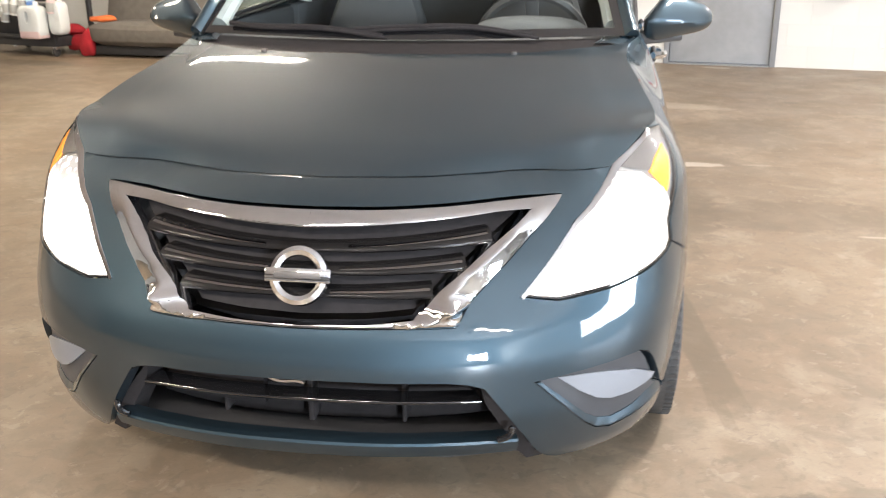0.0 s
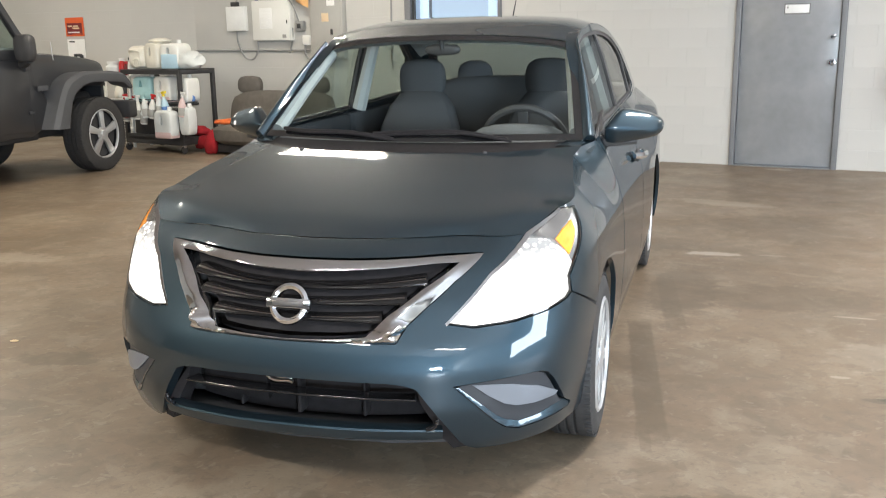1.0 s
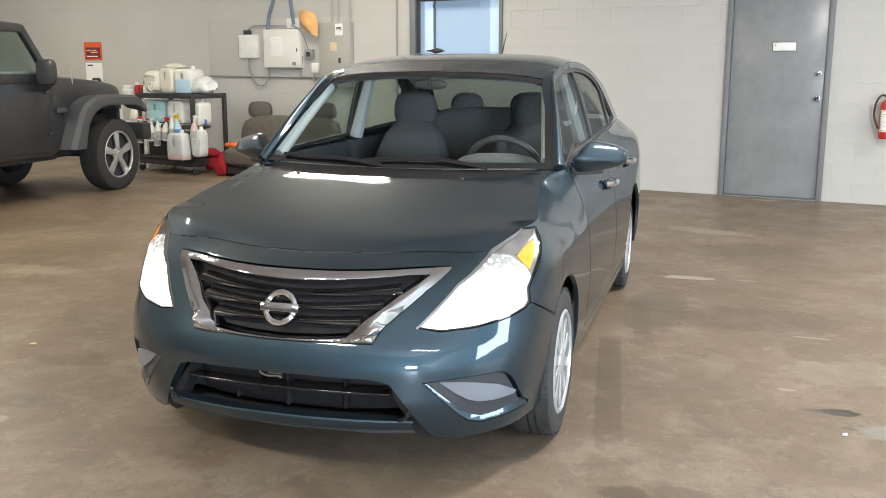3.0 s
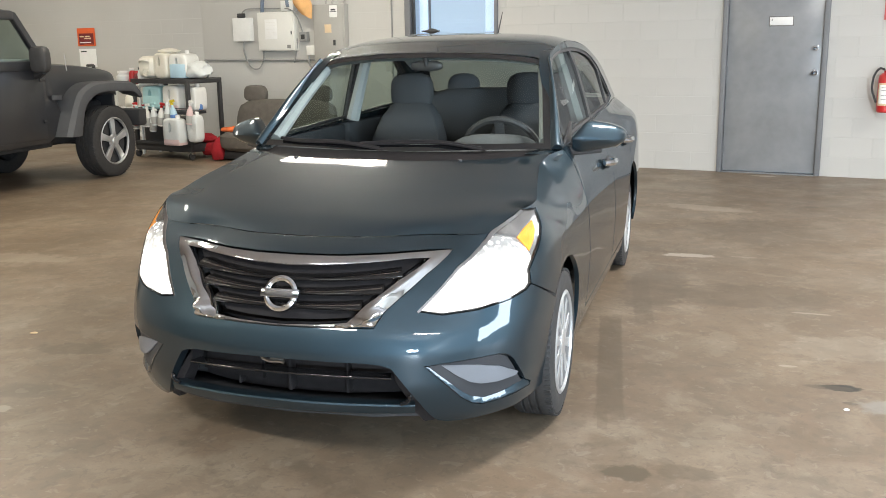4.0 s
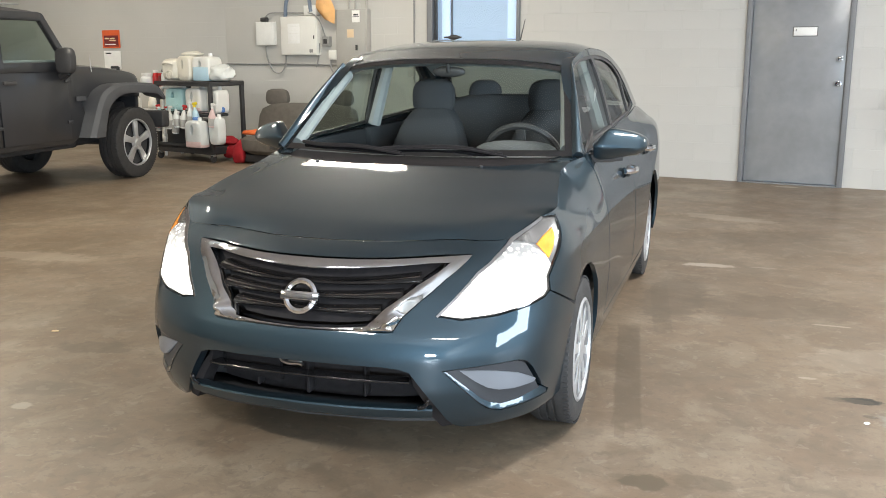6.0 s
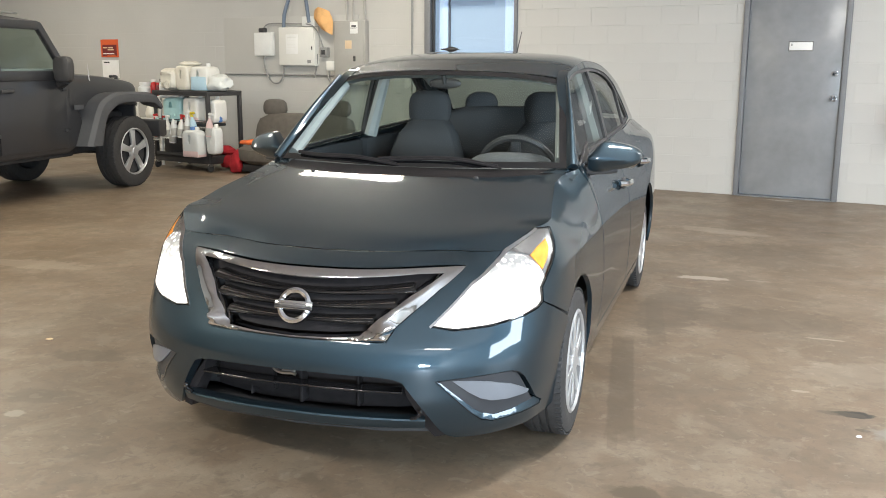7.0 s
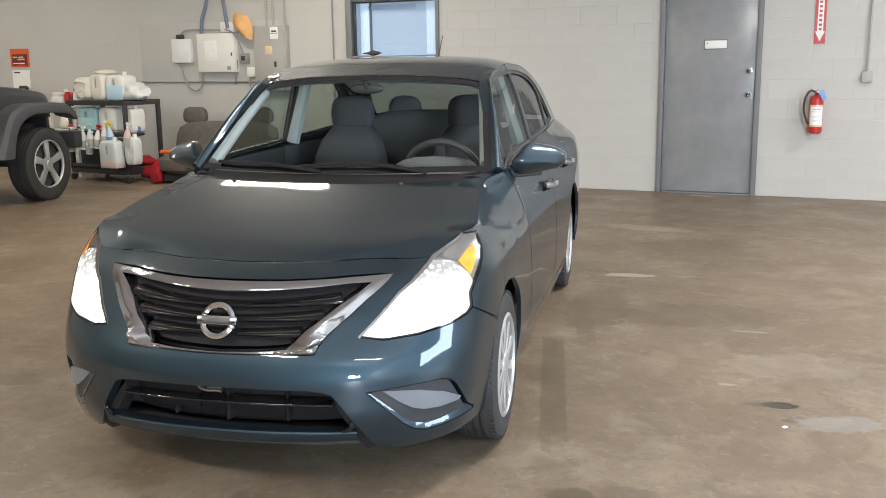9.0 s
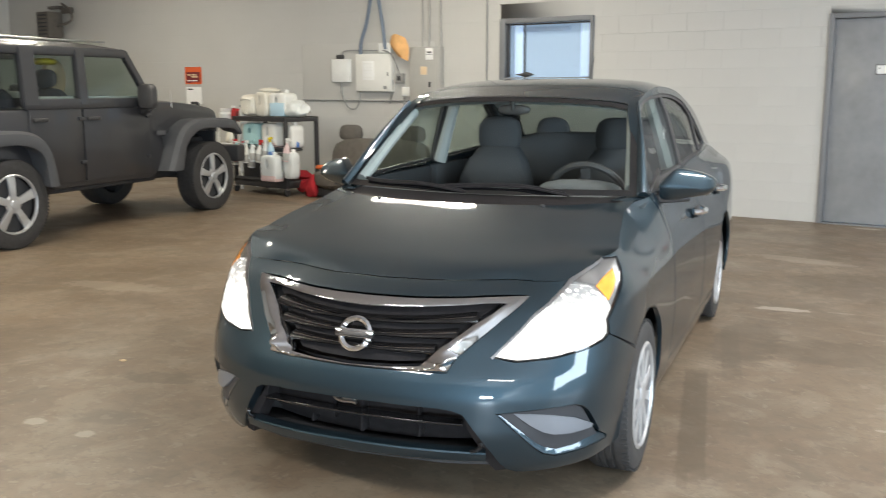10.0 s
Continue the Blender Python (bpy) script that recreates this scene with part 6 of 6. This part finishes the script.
# one canister lies on its side, its cap towards the room
t = thing("canister", CART @ pose(-.40, -.02, 1.03, 0, 0, 8), "cream canister lying on its side on the cart", "canister", "canisters on the cart")
bm = bmesh.new()
blob(bm, (0, 0, .15), (.135, .17, .145), 4.5, 22)
part("body", bm, M_cream, t)
bm = bmesh.new()
lathe(bm, [(.030, 0), (.058, .004), (.060, .020), (.046, .024), (.044, .010), (.028, .010), (.026, .022), (0, .022)], 22, M(.035, -.168, .085, 90, 0, 0))
part("cap", bm, M_cream, t)
bm = bmesh.new()
tube(bm, spline([(-.08, -.165, .22), (-.03, -.20, .24), (.04, -.20, .24), (.09, -.165, .22)], 5), .016, 8)
part("grip", bm, M_cream, t)
jug(-.13, .0, 1.03, .27, .26, .36, M_cream, None, "cream plastic canister on the cart", -6)
jug(.16, .02, 1.03, .30, .26, .35, M_jug, M_jugblue, "milky canister with pale blue fluid", 5)
jug(-.24, -.12, .62, .32, .24, .35, M_juggreen, M_juggreen, "canister with blue-green fluid", 4)
jug(.14, -.12, .62, .32, .24, .36, M_jug, M_jugpink, "milky canister with pinkish fluid", -4, True, .12)
jug(.42, -.06, .62, .20, .22, .34, M_jug, None, "milky canister standing on the shelf", 0)
jug(.37, -.40, .20, .29, .16, .38, M_jugclear, M_jugpink, "clear canister hung low on the cart", 3, True, .12)
jug(.62, -.28, .24, .18, .14, .38, M_jugclear, None, "clear canister hung low on the cart", 0, False)


def spray(x, z, mat, head, label, h=.20, y=-.35, tilt=0):
    """A trigger spray bottle hung by its trigger."""
    t = thing("spray_bottle", CART @ pose(x, y, z, 0, tilt, 0), label, "spray bottle", "spray bottles on the cart")
    bm = bmesh.new()
    lathe(bm, [(0, 0), (.04, 0), (.046, .012), (.046, h * .6), (.034, h * .82), (.016, h), (.016, h + .02), (0, h + .02)], 16)
    part("bottle", bm, mat, t)
    bm = bmesh.new()
    lathe(bm, [(.0468, .02), (.0475, .022), (.0475, h * .5), (.0468, h * .5 + .002)], 16)
    part("label_band", bm, M_blueplastic if mat is M_jugblue else M_paper if mat is M_red else M_panel, t)
    bm = bmesh.new()
    lathe(bm, [(0, h + .015), (.02, h + .015), (.02, h + .04), (0, h + .04)], 12)
    box(bm, (.012, 0, h + .062), (.075, .03, .035), .008)
    box(bm, (.045, 0, h + .035), (.014, .018, .05), .004, M(0, 0, 0, 0, -10, 0))
    part("trigger_head", bm, head, t)


for x, z, m_, hd, lb in ((-.40, .30, M_jug, M_juggreen, "milky spray bottle with a green trigger"), (-.22, .36, M_jugclear, M_red, "clear spray bottle with a red trigger"), (-.11, .30, M_jugclear, M_white, "clear spray bottle with a white trigger"), (-.44, .36, M_jugclear, M_white, "clear spray bottle with a white trigger"), (-.36, .36, M_red, M_red, "red spray bottle hung on the cart"), (-.27, .34, M_jugclear, M_juggreen, "clear spray bottle with a green trigger"), (-.17, .33, M_jug, M_white, "milky spray bottle with a white trigger"), (-.06, .36, M_jugclear, M_juggreen, "clear spray bottle with a green trigger"), (.03, .35, M_jug, M_red, "milky spray bottle with a red trigger"), (.16, .42, M_jugclear, M_white, "clear spray bottle with a white trigger"), (.27, .42, M_jugblue, M_yellow, "blue spray bottle with a yellow trigger"), (.50, .42, M_jugpink, M_white, "pinkish spray bottle with a white trigger")):
    spray(x * 1.14 + .02, z + .065 + .02 * math.sin(x * 61), m_, hd, lb, h=.225, tilt=(9 * math.sin(x * 40)))
bm = bmesh.new()
blob(bm, (0, 0, 0), (.13, .09, .09), 2.4)
tagged(part("grey_bundle", bm, M_conduit), "grey cloth bundle on the low shelf", "cloth").matrix_world = CART @ pose(.02, -.12, .515)
bin_ = thing("storage_bin", CART @ pose(-.20, .04, .20), "black plastic storage bin on the low cart shelf", "bin")
bm = bmesh.new()
box(bm, (0, 0, .15), (.62, .40, .30), .02)
part("tub", bm, M_black, bin_)
bm = bmesh.new()
box(bm, (0, 0, .305), (.65, .43, .02), .006)
part("rim", bm, M_black, bin_)
# a second small stand behind the off-roader's nose
stand = thing("bottle_stand", pose(-7.85, 6.55, 0), "small white-topped stand with red and white bottles", "stand")
for z in (.25, .62, .93):
    bm = bmesh.new()
    box(bm, (0, 0, z), (.5, .35, .03), .006)
    part("shelf", bm, M_white, stand)
for x in (-.22, .22):
    for y in (-.15, .15):
        bm = bmesh.new()
        box(bm, (x, y, .46), (.03, .03, .92), .004)
        part("leg", bm, M_white, stand)
for x, r, h, m_, cap, lb in ((-.13, .10, .15, M_jugclear, M_white, "wide clear jar with a white lid"), (.03, .045, .19, M_red, M_white, "red bottle with a white cap"), (.11, .035, .15, M_darkred, M_red, "small dark red bottle"), (.20, .05, .20, M_white, M_black, "white bottle with a black cap")):
    t = thing("bottle", pose(-7.85 + x, 6.48, .945), lb, "bottle", "bottles on the stand")
    bm = bmesh.new()
    lathe(bm, [(0, 0), (r * .9, 0), (r, .01), (r, h * .72), (r * .78, h * .88), (r * .5, h), (0, h)], 18)
    part("bottle_body", bm, m_, t)
    bm = bmesh.new()
    lathe(bm, [(0, h - .005), (r * .8, h - .005), (r * .8, h + .03), (0, h + .03)], 16)
    part("cap", bm, cap, t)

# ---- the loose car seat with rags ----
seat = thing("loose_car_seat", pose(-5.60, 6.64, 0, 0, 0, 4), "brown-grey cloth car bench seat standing on the floor", "car seat")
bm = bmesh.new()
blob(bm, (.14, -.22, .24), (.72, .32, .13), 4)
part("cushion", bm, M_seat, seat)
bm = bmesh.new()
vs = blob(bm, (0, 0, 0), (.62, .09, .29), 4.5, 22)
for v in vs:
    v.co = Vector((v.co.x * 1.2 + .13, v.co.y + .14 + .25 * v.co.z, v.co.z + .46))
part("backrest", bm, M_seat, seat)
for x in (-.38, .60):
    bm = bmesh.new()
    vs = blob(bm, (x, .24, .82), (.175, .06, .105), 4.2)
    for v in vs:
        v.co.x = x + (v.co.x - x) * (1 - 1.2 * max(0, v.co.z - .82))
    part("headrest", bm, M_seat, seat)
bm = bmesh.new()
box(bm, (0, -.15, .07), (1.1, .55, .10), .02)
part("seat_frame", bm, M_under, seat)


def cloth(name, m, r, mat, label, cat, seed):
    bm = bmesh.new()
    vs = blob(bm, (0, 0, 0), r, 2.2, 22)
    for v in vs:
        k = noise.noise(v.co * 14 + Vector((seed, 0, 0))) * .35 + noise.noise(v.co * 34 + Vector((0, seed, 0))) * .15
        v.co = v.co * (1 + k)
        v.co.z = max(v.co.z, -r[2] * .8)
    ob = tagged(part(name, bm, mat, angle=60), label, cat)
    ob.matrix_world = m
    return ob


cloth("blue_rag", CART @ pose(.47, -.06, .68), (.055, .045, .06), M_blueplastic, "crumpled blue cloth on the cart shelf", "cloth", 2)
cloth("red_rag", pose(-6.10, 6.17, .13), (.085, .075, .15), M_redcloth, "crumpled red cloth hanging to the floor", "cloth", 3)
cloth("red_rag", pose(-6.36, 6.36, .12), (.15, .10, .10), M_redcloth, "crumpled red cloth on the floor", "cloth", 9)
cloth("orange_rag", pose(-6.02, 6.36, .385), (.13, .10, .035), M_orange, "orange cloth lying on the car seat", "cloth", 5)
cloth("clear_bag", CART @ pose(.43, .02, 1.125), (.17, .14, .11), M_jugclear, "crumpled clear plastic bag on the cart", "bag", 4)
cloth("cream_rag", CART @ pose(-.10, .02, 1.385), (.15, .12, .03), M_cream, "cream cloth draped over a canister", "cloth", 6)
cloth("cream_rag", CART @ pose(-.58, -.30, .74), (.07, .06, .09), M_cream, "cream cloth tied to the cart", "cloth", 8)
cloth("red_rag", CART @ pose(.44, .05, .26), (.16, .12, .06), M_redcloth, "red cloth heaped on the low shelf", "cloth", 12)
bm = bmesh.new()
box(bm, (0, 0, .08), (.45, .25, .16), .02)
tagged(part("black_tray", bm, M_black), "black plastic tray on the floor", "tray").matrix_world = pose(-5.98, 6.42, 0)

# ---- ceiling tubes ----
M_tube = emitter("tube_glow", (1.0, 0.96, 0.88), 6.0)
# a fitting for every tube lamp, the added fill ones too
for tx, ty, turn in TUBES:
    lampt = thing("ceiling_light", pose(tx, ty, CEIL, 0, 0, turn), "white ceiling fitting with fluorescent tubes", "ceiling light", "ceiling lights")
    bm = bmesh.new()
    box(bm, (0, 0, -.05), (1.95, .34, .10), .01)
    part("housing", bm, M_white, lampt)
    for y in (-.10, 0, .10):
        bm = bmesh.new()
        tube(bm, [(-.90, y, -.13), (.90, y, -.13)], .018, 10)
        part("tube", bm, M_tube, lampt)

# ---- litter on the floor ----
for x, y, r, m_, lb in ((1.772, .698, .012, M_paper, "small white scrap on the floor"), (-1.987, .031, .02, M_tan, "small dry leaf on the floor")):
    bm = bmesh.new()
    blob(bm, (0, 0, .004), (r, r * .6, .005), 2)
    tagged(part("scrap", bm, m_), lb, "scrap").matrix_world = pose(x, y, 0, 0, 0, 30)

# ---- painted blocks of the north wall ----
def block_mesh(w, h, d):
    bm = bmesh.new()
    b = .003
    lo = [bm.verts.new((x, 0, z)) for x, z in ((-w / 2, -h / 2), (w / 2, -h / 2), (w / 2, h / 2), (-w / 2, h / 2))]
    hi = [bm.verts.new((x, -d, z)) for x, z in ((-w / 2 + b, -h / 2 + b), (w / 2 - b, -h / 2 + b), (w / 2 - b, h / 2 - b), (-w / 2 + b, h / 2 - b))]
    bm.faces.new(hi)
    for i in range(4):
        bm.faces.new((lo[i], lo[(i + 1) % 4], hi[(i + 1) % 4], hi[i]))
    me = bpy.data.meshes.new("block")
    bm.to_mesh(me)
    bm.free()
    me.materials.append(M_wall)
    return me


BW, BH, JT = .4064, .2032, .0014
BLOCKS = {}
rest = bmesh.new()
for row in range(19):
    z0, z1 = row * BH, min((row + 1) * BH, CEIL)
    x = WX0 - (BW / 2 if row % 2 else 0)
    while x < WX1:
        spans = [(max(x, WX0), min(x + BW, WX1))]
        for hx0, hx1, hz0, hz1 in ((DX0, DX1, 0, DH), (NX0, NX1, NZ0, NZ1)):
            if z1 > hz0 + .02 and z0 < hz1 - .02:
                cut = []
                for a, b in spans:
                    if b <= hx0 or a >= hx1:
                        cut.append((a, b))
                    else:
                        cut += [q for q in ((a, hx0), (hx1, b)) if q[1] - q[0] > .02]
                spans = cut
        for a, b in spans:
            w = b - a - JT
            if w < .02:
                continue
            near = -2.7 < (a + b) / 2 < 3.0 and z1 < 2.7
            top = z1
            if near:
                key = round(w, 3)
                if key not in BLOCKS:
                    BLOCKS[key] = block_mesh(w, BH - JT, .0016)
                ob = new("block", BLOCKS[key])
                ob.parent = wall_north
                ob.location = ((a + b) / 2, WY + .004, (z0 + z1) / 2)
            else:
                vs = [rest.verts.new((q, WY + .004 - dd, zz)) for dd, e in ((0, 0), (.0006, .003)) for q, zz in ((a + JT / 2 + e, z0 + JT / 2 + e), (b - JT / 2 - e, z0 + JT / 2 + e), (b - JT / 2 - e, z1 - JT / 2 - e), (a + JT / 2 + e, z1 - JT / 2 - e))]
                rest.faces.new(vs[4:])
                for i in range(4):
                    rest.faces.new((vs[i], vs[(i + 1) % 4], vs[4 + (i + 1) % 4], vs[4 + i]))
        x += BW
me = bpy.data.meshes.new("blocks")
rest.to_mesh(me)
rest.free()
me.materials.append(M_wall)
ob = new("blocks", me)
ob.parent = wall_north
ob["kind"] = "stuff"
